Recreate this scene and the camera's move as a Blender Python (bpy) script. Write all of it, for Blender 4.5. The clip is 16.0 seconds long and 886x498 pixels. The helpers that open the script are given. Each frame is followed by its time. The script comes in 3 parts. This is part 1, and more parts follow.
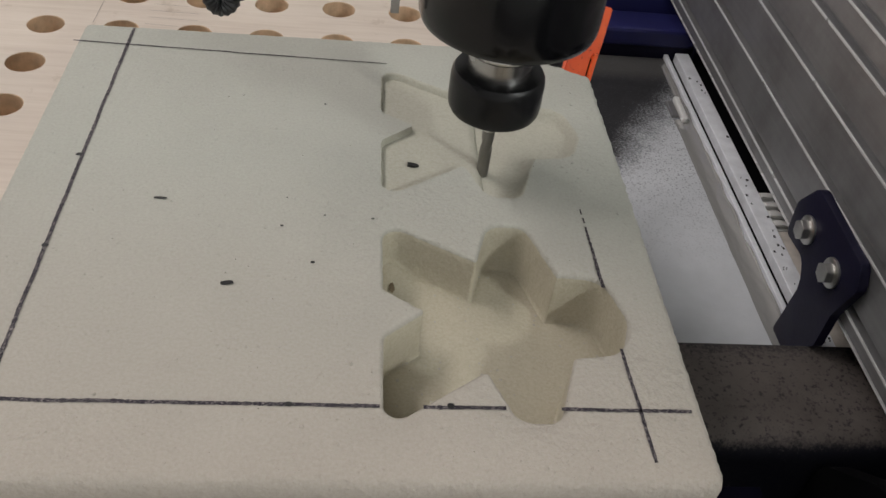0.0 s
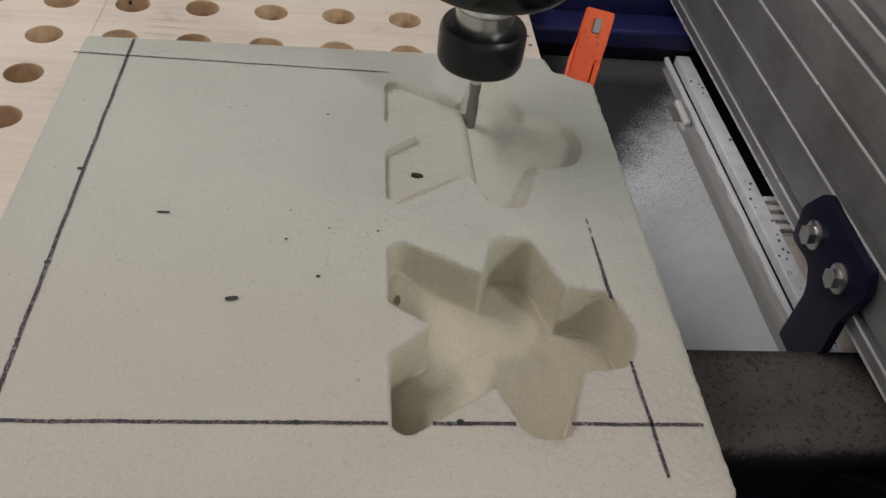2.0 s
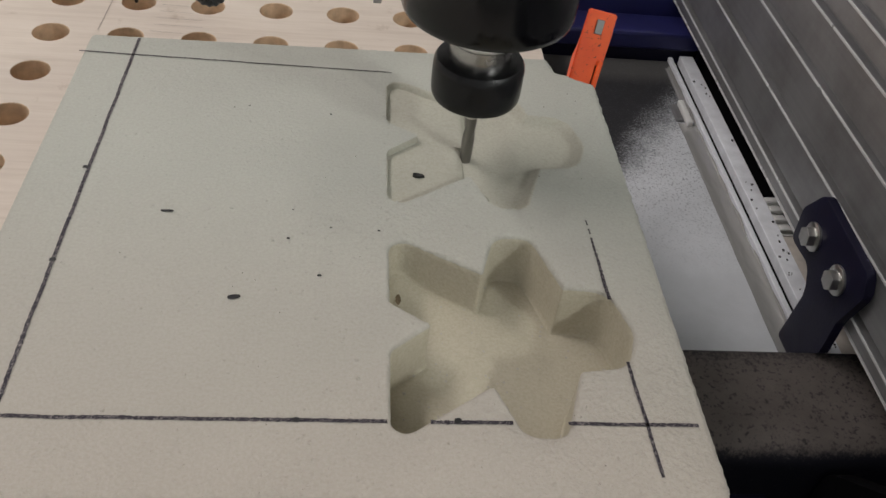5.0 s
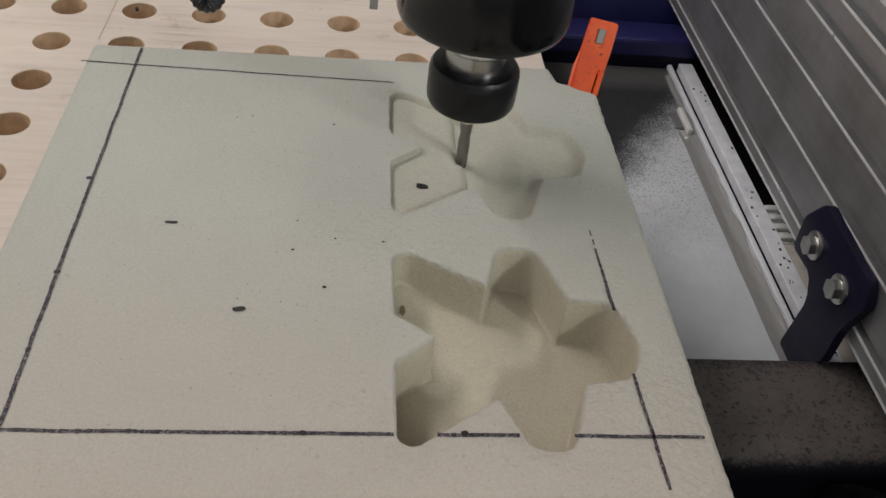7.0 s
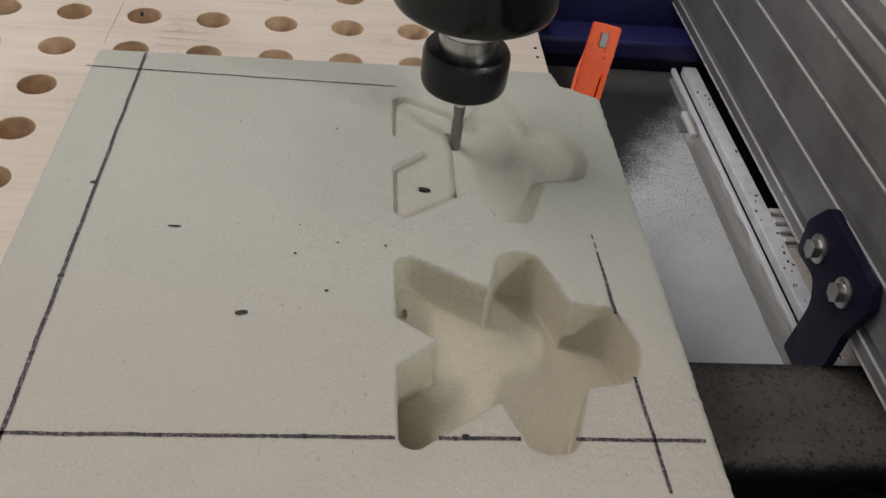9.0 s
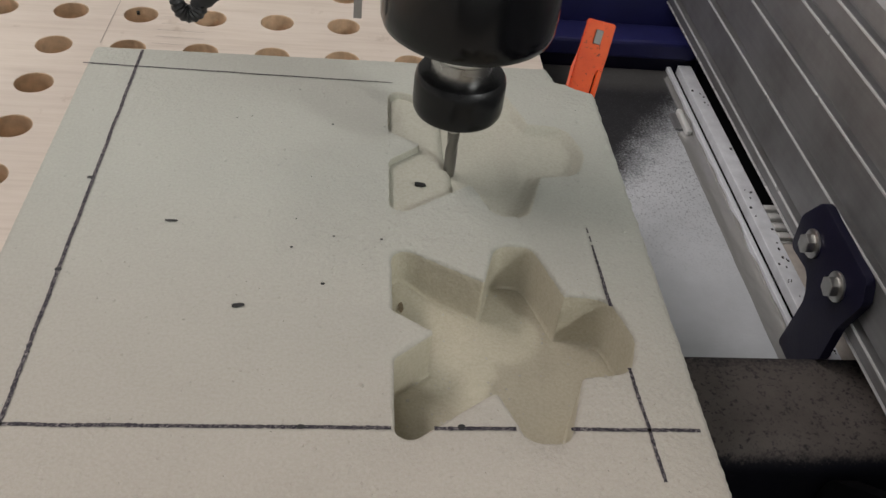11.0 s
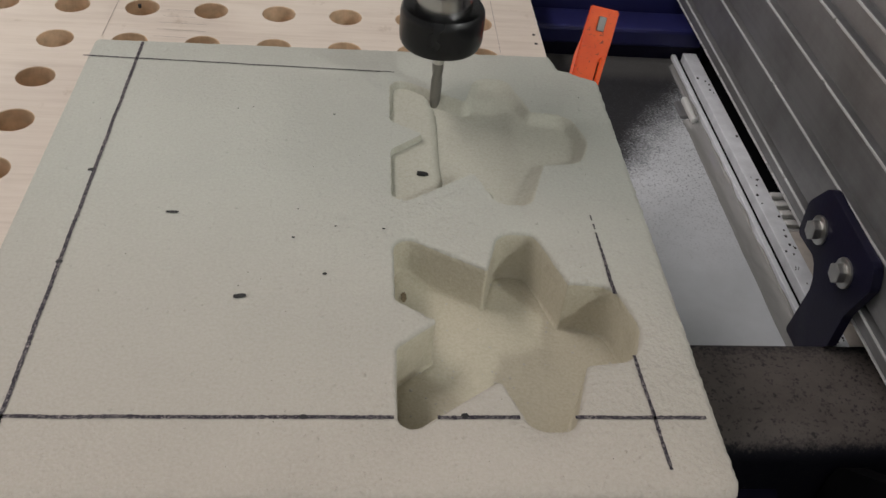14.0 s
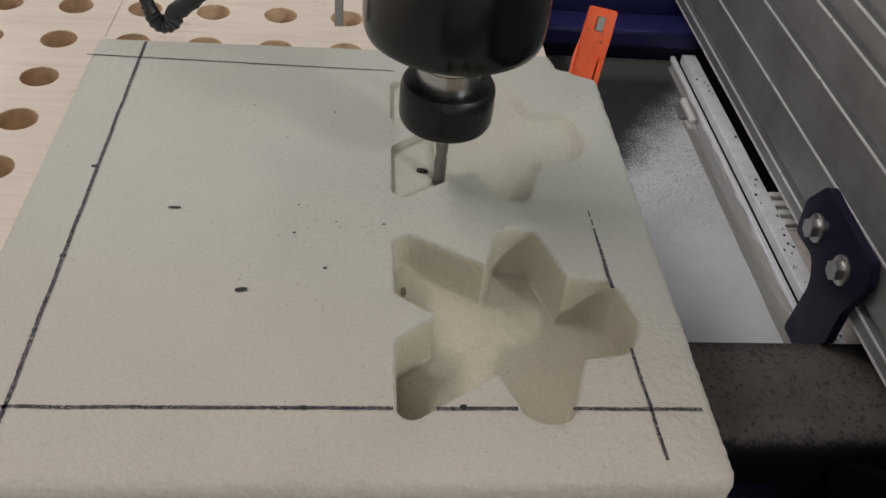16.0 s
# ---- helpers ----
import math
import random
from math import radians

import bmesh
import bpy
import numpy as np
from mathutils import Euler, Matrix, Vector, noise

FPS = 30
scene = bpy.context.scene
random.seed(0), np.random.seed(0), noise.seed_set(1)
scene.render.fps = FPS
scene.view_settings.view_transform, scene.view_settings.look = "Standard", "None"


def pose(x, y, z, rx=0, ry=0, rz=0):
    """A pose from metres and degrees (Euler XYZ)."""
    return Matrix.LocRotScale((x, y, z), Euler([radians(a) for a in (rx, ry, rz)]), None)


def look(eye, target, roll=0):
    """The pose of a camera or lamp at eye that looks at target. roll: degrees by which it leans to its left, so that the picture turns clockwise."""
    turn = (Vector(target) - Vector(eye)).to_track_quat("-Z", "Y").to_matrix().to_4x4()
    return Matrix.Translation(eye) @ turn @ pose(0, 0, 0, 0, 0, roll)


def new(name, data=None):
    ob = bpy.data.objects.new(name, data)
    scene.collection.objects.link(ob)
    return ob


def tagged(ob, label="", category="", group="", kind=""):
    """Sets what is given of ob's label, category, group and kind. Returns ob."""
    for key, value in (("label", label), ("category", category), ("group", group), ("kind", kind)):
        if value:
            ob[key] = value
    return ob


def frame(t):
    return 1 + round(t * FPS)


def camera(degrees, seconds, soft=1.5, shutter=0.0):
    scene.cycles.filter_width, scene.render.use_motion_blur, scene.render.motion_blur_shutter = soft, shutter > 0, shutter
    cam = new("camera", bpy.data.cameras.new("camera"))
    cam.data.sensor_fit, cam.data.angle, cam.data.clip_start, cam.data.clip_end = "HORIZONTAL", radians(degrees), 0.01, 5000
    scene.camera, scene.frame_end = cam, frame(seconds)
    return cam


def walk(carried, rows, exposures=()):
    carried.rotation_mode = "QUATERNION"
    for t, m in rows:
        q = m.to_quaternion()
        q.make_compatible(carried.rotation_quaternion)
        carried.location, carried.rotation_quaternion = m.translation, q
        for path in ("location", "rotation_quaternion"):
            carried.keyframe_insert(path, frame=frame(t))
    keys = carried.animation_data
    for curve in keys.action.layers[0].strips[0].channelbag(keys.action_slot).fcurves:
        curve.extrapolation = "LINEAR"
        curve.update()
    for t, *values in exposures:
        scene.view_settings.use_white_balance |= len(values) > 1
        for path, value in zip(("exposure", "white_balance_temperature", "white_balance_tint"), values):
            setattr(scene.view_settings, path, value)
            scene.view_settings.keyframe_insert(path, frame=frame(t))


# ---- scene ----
from mathutils import geometry

cam = camera(52.7, 16.0)
PATH = [
    (0, (0.1172, -0.1976, 0.2563), (0.1629, 0.0965, -0.0110), 8.18),
    (0.5, (0.1170, -0.1978, 0.2603), (0.1617, 0.0962, -0.0071), 7.66),
    (1, (0.1182, -0.1939, 0.2624), (0.1628, 0.0993, -0.0060), 7.22),
    (1.5, (0.1160, -0.1927, 0.2612), (0.1612, 0.1008, -0.0067), 7.30),
    (2, (0.1141, -0.1913, 0.2574), (0.1606, 0.1027, -0.0098), 7.71),
    (2.5, (0.1139, -0.1930, 0.2548), (0.1604, 0.1008, -0.0126), 8.29),
    (3, (0.1124, -0.1940, 0.2567), (0.1591, 0.0999, -0.0107), 8.29),
    (3.5, (0.1138, -0.1934, 0.2592), (0.1600, 0.1003, -0.0084), 8.05),
    (4, (0.1159, -0.1926, 0.2625), (0.1608, 0.1002, -0.0063), 7.73),
    (6.3, (0.1127, -0.1941, 0.2604), (0.1567, 0.0993, -0.0079), 8.15),
    (6.5, (0.1107, -0.1932, 0.2612), (0.1563, 0.1010, -0.0059), 8.31),
    (7, (0.1118, -0.1909, 0.2636), (0.1579, 0.1031, -0.0037), 7.98),
    (7.5, (0.1110, -0.1923, 0.2586), (0.1573, 0.1007, -0.0098), 8.05),
    (8, (0.1101, -0.1934, 0.2562), (0.1556, 0.0991, -0.0128), 8.25),
    (8.5, (0.1086, -0.1938, 0.2612), (0.1533, 0.1008, -0.0057), 7.96),
    (9, (0.1135, -0.1916, 0.2645), (0.1568, 0.1036, -0.0020), 7.58),
    (9.2, (0.1145, -0.1918, 0.2614), (0.1574, 0.1025, -0.0061), 7.40),
    (11.3, (0.1141, -0.1967, 0.2628), (0.1588, 0.0995, -0.0023), 7.51),
    (11.5, (0.1168, -0.1970, 0.2614), (0.1593, 0.0987, -0.0047), 6.94),
    (12, (0.1167, -0.1981, 0.2582), (0.1592, 0.0978, -0.0076), 6.96),
    (12.5, (0.1164, -0.2008, 0.2569), (0.1592, 0.0948, -0.0091), 7.29),
    (13, (0.1163, -0.2007, 0.2562), (0.1575, 0.0944, -0.0107), 7.18),
    (13.5, (0.1154, -0.1978, 0.2607), (0.1560, 0.0975, -0.0061), 6.82),
    (14, (0.1166, -0.1957, 0.2596), (0.1578, 0.0987, -0.0080), 6.59),
    (14.5, (0.1142, -0.1978, 0.2583), (0.1561, 0.0977, -0.0079), 6.94),
    (15, (0.1148, -0.2001, 0.2561), (0.1569, 0.0953, -0.0103), 7.17),
    (15.5, (0.1150, -0.2018, 0.2562), (0.1563, 0.0937, -0.0102), 7.08),
    (16, (0.1175, -0.2018, 0.2591), (0.1577, 0.0943, -0.0068), 6.44),
]
walk(cam, [(t, look(eye, target, roll)) for t, eye, target, roll in PATH])

# ---- world and light: a workshop room with fluorescent fittings and an added fill ----
world = bpy.data.worlds.new("workshop_air")
world.use_nodes = True
world.node_tree.nodes["Background"].inputs[0].default_value = (0.75, 0.85, 1.0, 1)
world.node_tree.nodes["Background"].inputs[1].default_value = 0.05
scene.world = world
scene.view_settings.exposure = -0.31

ROOM = (-2.6, 2.8, -2.4, 2.6, -1.0, 1.75)   # x0, x1, y0, y1, floor, ceiling
LAMPS = [  # place on the ceiling, length along y or x, watts, colour
    ((2.08, -1.80, 1.70), 0.50, 0.16, 60, (0.97, 1.0, 0.98)),
    ((-1.00, 0.80, 1.70), 1.60, 0.45, 38, (1.0, 0.935, 0.915)),
    # Fill added at the front left to brighten the pockets' far walls.
    ((-0.45, -1.35, 1.70), 1.20, 0.60, 7, (0.97, 0.98, 1.0)),
]
for (lx, ly, lz), ll, lw, watts, tint in LAMPS:
    la = bpy.data.lights.new("room_or_fill_light", "AREA")
    la.shape, la.size, la.size_y, la.energy, la.color = "RECTANGLE", lw, ll, watts, tint
    lo = new("room_or_fill_light", la)
    lo.location = (lx, ly, lz - 0.07)


# ---- materials ----
def material(name, rough=0.5, metal=0.0):
    m = bpy.data.materials.new(name)
    m.use_nodes = True
    b = m.node_tree.nodes["Principled BSDF"]
    b.inputs["Roughness"].default_value, b.inputs["Metallic"].default_value = rough, metal
    return m, m.node_tree, b


def position(nt):
    return nt.nodes.new("ShaderNodeNewGeometry").outputs["Position"]


def noise_tex(nt, scale, detail=3.0, rough=0.55, vec=None, stretch=None):
    n = nt.nodes.new("ShaderNodeTexNoise")
    n.inputs["Scale"].default_value, n.inputs["Detail"].default_value, n.inputs["Roughness"].default_value = scale, detail, rough
    vec = vec or position(nt)
    if stretch:
        mp = nt.nodes.new("ShaderNodeMapping")
        mp.inputs["Scale"].default_value = stretch
        nt.links.new(vec, mp.inputs["Vector"])
        vec = mp.outputs["Vector"]
    nt.links.new(vec, n.inputs["Vector"])
    return n.outputs["Fac"]


def ramp(nt, fac, stops):
    r = nt.nodes.new("ShaderNodeValToRGB")
    e = r.color_ramp.elements
    while len(e) < len(stops):
        e.new(0.5)
    for k, (p, c) in zip(e, stops):
        k.position, k.color = p, (*c, 1) if len(c) == 3 else c
    nt.links.new(fac, r.inputs["Fac"])
    return r.outputs["Color"]


def mixc(nt, fac, a, b, mode="MIX"):
    m = nt.nodes.new("ShaderNodeMix")
    m.data_type, m.blend_type = "RGBA", mode
    for sock, v in ((m.inputs[0], fac), (m.inputs[6], a), (m.inputs[7], b)):
        if isinstance(v, (int, float)):
            sock.default_value = v
        elif isinstance(v, tuple):
            sock.default_value = (*v, 1)
        else:
            nt.links.new(v, sock)
    return m.outputs[2]


def bump(nt, bsdf, height, strength, dist):
    b = nt.nodes.new("ShaderNodeBump")
    b.inputs["Strength"].default_value, b.inputs["Distance"].default_value = strength, dist
    nt.links.new(height, b.inputs["Height"])
    prev = bsdf.inputs["Normal"].links
    if prev:
        nt.links.new(prev[0].from_socket, b.inputs["Normal"])
    nt.links.new(b.outputs["Normal"], bsdf.inputs["Normal"])


def simple(name, colour, rough=0.5, metal=0.0, vary=0.25, scale=60.0, relief=0.3, dist=0.0003):
    m, nt, b = material(name, rough, metal)
    c2 = tuple(v * (1 - vary) for v in colour)
    nt.links.new(ramp(nt, noise_tex(nt, scale, 5), [(0.3, c2), (0.7, colour)]), b.inputs["Base Color"])
    if relief:
        bump(nt, b, noise_tex(nt, scale * 12, 3), relief, dist)
    return m


def foam_material(name, grain, tone, front_tint=None, fade=(0.14, -0.03)):
    """Cream tooling board: fine cells, a little dust, faint blotches."""
    m, nt, b = material(name, 0.88)
    b.inputs["Specular IOR Level"].default_value = 0.25
    base = ramp(nt, noise_tex(nt, 9, 4), [(0.3, tuple(v * 0.92 for v in tone)), (0.7, tone)])
    if front_tint:   # front tint: lamp colour, falloff and bounce put into the base
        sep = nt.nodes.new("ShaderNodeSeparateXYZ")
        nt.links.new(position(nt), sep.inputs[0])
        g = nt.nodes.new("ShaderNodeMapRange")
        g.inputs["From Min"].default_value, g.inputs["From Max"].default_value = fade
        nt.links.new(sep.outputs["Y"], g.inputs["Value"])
        tinted = ramp(nt, noise_tex(nt, 9, 4), [(0.3, tuple(v * 0.92 for v in front_tint)), (0.7, front_tint)])
        base = mixc(nt, g.outputs[0], base, tinted)
    fine = ramp(nt, noise_tex(nt, 700, 3, 0.7), [(0.30, (0.88, 0.87, 0.84)), (0.62, (1.03, 1.03, 1.03))])
    pits = ramp(nt, noise_tex(nt, 420, 3, 0.7), [(0.02 + 0.19 * grain, (0.58, 0.52, 0.42)), (0.07 + 0.19 * grain, (1, 1, 1))])
    c = mixc(nt, grain, base, fine, "MULTIPLY")
    c = mixc(nt, 0.7, c, pits, "MULTIPLY")
    nt.links.new(c, b.inputs["Base Color"])
    # the face is rougher where powder has been ground in, smooth where it is still sealed
    worn = ramp(nt, noise_tex(nt, 7, 3, 0.5), [(0.38, (0.25, 0.25, 0.25)), (0.62, (1, 1, 1))])
    cells = mixc(nt, 1.0, noise_tex(nt, 320, 2, 0.5), worn, "MULTIPLY")
    bump(nt, b, noise_tex(nt, 900, 3, 0.7), 0.2 + 0.2 * grain, 0.0005)
    bump(nt, b, cells, 0.7, 0.0017 if front_tint and grain < 0.8 else 0.0008)
    bump(nt, b, noise_tex(nt, 90, 3, 0.5), 0.45, 0.0018)
    return m


# Face: the pinker, darker front imitates the warm lamp and its falloff.
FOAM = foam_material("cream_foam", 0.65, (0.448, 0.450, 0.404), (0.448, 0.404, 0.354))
# Pockets: the warmer tones imitate light bounced between the cut walls.
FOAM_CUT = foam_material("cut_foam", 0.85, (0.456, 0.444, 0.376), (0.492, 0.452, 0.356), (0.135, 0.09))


def marker_material():
    m, nt, b = material("marker_ink", 0.8)
    fac = ramp(nt, noise_tex(nt, 1000, 4, 0.8), [(0.49, (0, 0, 0)), (0.70, (1, 1, 1))])
    nt.links.new(mixc(nt, fac, (0.016, 0.012, 0.020), (0.34, 0.30, 0.29)), b.inputs["Base Color"])
    return m


MARKER = marker_material()


def plywood_material():
    m, nt, b = material("birch_plywood", 0.6)
    grain = noise_tex(nt, 14, 6, 0.65, stretch=(1.0, 9.0, 9.0))
    c = ramp(nt, grain, [(0.25, (0.54, 0.46, 0.39)), (0.5, (0.61, 0.53, 0.455)), (0.75, (0.65, 0.575, 0.50))])
    streak = ramp(nt, noise_tex(nt, 60, 4, 0.6, stretch=(0.25, 8.0, 8.0)), [(0.32, (0.82, 0.78, 0.72)), (0.5, (1, 1, 1))])
    c = mixc(nt, 0.3, c, streak, "MULTIPLY")
    dirt = ramp(nt, noise_tex(nt, 40, 6, 0.7), [(0.26, (0.62, 0.56, 0.48)), (0.38, (1, 1, 1))])
    c = mixc(nt, 0.7, c, dirt, "MULTIPLY")
    nt.links.new(c, b.inputs["Base Color"])
    bump(nt, b, grain, 0.25, 0.0006)
    return m


PLY = plywood_material()
HOLE_WOOD = simple("bored_wood", (0.70, 0.51, 0.34), 0.7, 0, 0.35, 120, 0.4)
PENCIL = simple("pencil", (0.34, 0.29, 0.25), 0.7, 0, 0.3, 300, 0)


def brushed_metal(name, colour, rough, stretch):
    m, nt, b = material(name, rough, 1.0)
    g = noise_tex(nt, 60, 5, 0.6, stretch=stretch)
    nt.links.new(ramp(nt, g, [(0.3, tuple(v * 0.80 for v in colour)), (0.7, colour)]), b.inputs["Base Color"])
    nt.links.new(ramp(nt, noise_tex(nt, 25, 4), [(0.3, (rough * 0.8,) * 3), (0.7, (min(1, rough * 1.25),) * 3)]), b.inputs["Roughness"])
    bump(nt, b, noise_tex(nt, 160, 4, 0.6, stretch=stretch), 0.12, 0.0002)
    return m


def anodised_material():
    m, nt, b = material("anodised_aluminium", 0.40, 0.68)
    g = noise_tex(nt, 50, 5, 0.6, stretch=(6, 0.15, 6))
    c = ramp(nt, g, [(0.3, (0.345, 0.345, 0.35)), (0.7, (0.395, 0.395, 0.40))])
    blot = ramp(nt, noise_tex(nt, 22, 5, 0.65), [(0.25, (0.62, 0.60, 0.58)), (0.6, (1, 1, 1))])
    nt.links.new(mixc(nt, 0.8, c, blot, "MULTIPLY"), b.inputs["Base Color"])
    bump(nt, b, noise_tex(nt, 500, 3), 0.10, 0.0002)
    return m


ALU = anodised_material()
LIP = brushed_metal("bare_aluminium_edge", (0.97, 0.97, 0.97), 0.30, (4, 0.2, 4))
LIP.node_tree.nodes["Principled BSDF"].inputs["Metallic"].default_value = 0.45
STEEL = brushed_metal("turned_steel", (0.78, 0.77, 0.75), 0.24, (1, 1, 30))
DARK_STEEL = brushed_metal("dark_turned_steel", (0.52, 0.51, 0.50), 0.22, (1, 1, 30))
CARBIDE = brushed_metal("carbide", (0.30, 0.29, 0.28), 0.35, (4, 4, 0.5))
ZINC = brushed_metal("zinc_plating", (0.66, 0.65, 0.63), 0.32, (3, 3, 3))
BLACK_NUT = simple("black_oxide", (0.009, 0.009, 0.010), 0.27, 0.0, 0.3, 40, 0.12, 0.0002)
BLACK_BODY = simple("black_anodised_body", (0.005, 0.005, 0.006), 0.16, 0.0, 0.25, 30, 0.1, 0.0002)
NAVY = simple("navy_powder_coat", (0.011, 0.010, 0.030), 0.45, 0, 0.3, 40, 0.3, 0.0003)
BLUE = simple("blue_powder_coat", (0.030, 0.032, 0.145), 0.42, 0, 0.35, 25, 0.3, 0.0003)
def low_gloss(m, level):
    m.node_tree.nodes["Principled BSDF"].inputs["Specular IOR Level"].default_value = level
    return m


DARK = simple("dark_underframe", (0.004, 0.004, 0.005), 0.75, 0, 0.3, 30, 0.2)
for m_, level_ in ((BLACK_NUT, 0.30), (BLACK_BODY, 0.40), (NAVY, 0.25), (DARK, 0.06)):
    low_gloss(m_, level_)
RUBBER = simple("black_rubber", (0.012, 0.012, 0.013), 0.5, 0, 0.2, 60, 0.2)
WHITE_PLASTIC = simple("white_plastic", (0.72, 0.72, 0.70), 0.45, 0, 0.12, 40, 0.15)
PAINT_WALL = simple("wall_paint", (0.80, 0.80, 0.79), 0.8, 0, 0.1, 2, 0.1, 0.002)
CONCRETE = simple("concrete_floor", (0.42, 0.41, 0.39), 0.75, 0, 0.3, 3, 0.2, 0.002)
LEDGE = simple("dusty_brown_paint", (0.62, 0.57, 0.51), 0.7, 0, 0.3, 80, 0.3)
SHADE_TONE = simple("shaded_foam", (0.26, 0.20, 0.13), 0.9, 0, 0.45, 700, 0.3)
CHIP = simple("black_chip", (0.012, 0.012, 0.012), 0.6, 0, 0.3, 300, 0.2)


def dusty(name, under, dust, lo, hi, rough=0.6, metal=0.0, scale=260.0, broad=14.0, specks=True):
    """Painted metal under settled foam dust: dense and thin patches, fine specks."""
    m, nt, b = material(name, rough, metal)
    cover = ramp(nt, noise_tex(nt, broad, 4, 0.6), [(lo, (0, 0, 0)), (hi, (1, 1, 1))])
    grit = ramp(nt, noise_tex(nt, scale, 3, 0.75), [(0.40, (0, 0, 0)), (0.62, (1, 1, 1))])
    fac = mixc(nt, 0.55, cover, grit)
    c = mixc(nt, fac, under, dust)
    if specks:
        sp = ramp(nt, noise_tex(nt, 420, 2, 0.6), [(0.30, (0.12, 0.12, 0.16)), (0.36, (1, 1, 1))])
        c = mixc(nt, 0.85, c, sp, "MULTIPLY")
    nt.links.new(c, b.inputs["Base Color"])
    bump(nt, b, noise_tex(nt, scale, 3, 0.7), 0.4, 0.0004)
    return m


def fac_scaled(nt, sock, k):
    n = nt.nodes.new("ShaderNodeMath")
    n.operation = "MULTIPLY"
    n.inputs[1].default_value = k
    nt.links.new(sock, n.inputs[0])
    return n.outputs[0]


def beam_material():
    """Black paint; foam powder has settled on what faces up."""
    m, nt, b = material("dusty_black_beam", 0.6)
    sep = nt.nodes.new("ShaderNodeSeparateXYZ")
    nt.links.new(nt.nodes.new("ShaderNodeNewGeometry").outputs["Normal"], sep.inputs[0])
    def sums(u, k, v):
        n = nt.nodes.new("ShaderNodeMath")
        n.operation = "MULTIPLY_ADD"
        nt.links.new(u, n.inputs[0])
        n.inputs[1].default_value = k
        nt.links.new(v, n.inputs[2])
        return n.outputs[0]

    # settled where it faces up, rubbed off in flecks at both edges
    back = nt.nodes.new("ShaderNodeMapRange")
    back.inputs["From Min"].default_value, back.inputs["From Max"].default_value = 0.134, 0.119
    place = nt.nodes.new("ShaderNodeSeparateXYZ")
    nt.links.new(position(nt), place.inputs[0])
    nt.links.new(place.outputs["Y"], back.inputs["Value"])
    settled = ramp(nt, sep.outputs["Z"], [(0.45, (0, 0, 0)), (0.95, (1, 1, 1))])
    grit = sums(noise_tex(nt, 480, 4, 0.75), 1.7, sums(noise_tex(nt, 45, 4, 0.65), 0.7, mixc(nt, 1.0, settled, ramp(nt, back.outputs[0], [(0.0, (0.42, 0.42, 0.42)), (1.0, (1, 1, 1))]), "MULTIPLY")))
    fac = ramp(nt, fac_scaled(nt, grit, 0.4), [(0.56, (0, 0, 0)), (0.80, (1, 1, 1))])
    pale = ramp(nt, noise_tex(nt, 30, 5, 0.65), [(0.3, (0.092, 0.078, 0.070)), (0.7, (0.140, 0.120, 0.110))])
    pale = mixc(nt, 0.85, pale, ramp(nt, noise_tex(nt, 330, 3, 0.7), [(0.34, (0.12, 0.12, 0.18)), (0.46, (1, 1, 1))]), "MULTIPLY")
    nt.links.new(mixc(nt, fac, (0.007, 0.007, 0.013), pale), b.inputs["Base Color"])
    bump(nt, b, noise_tex(nt, 260, 3, 0.7), 0.4, 0.0004)
    return m


BEAM_TOP = beam_material()


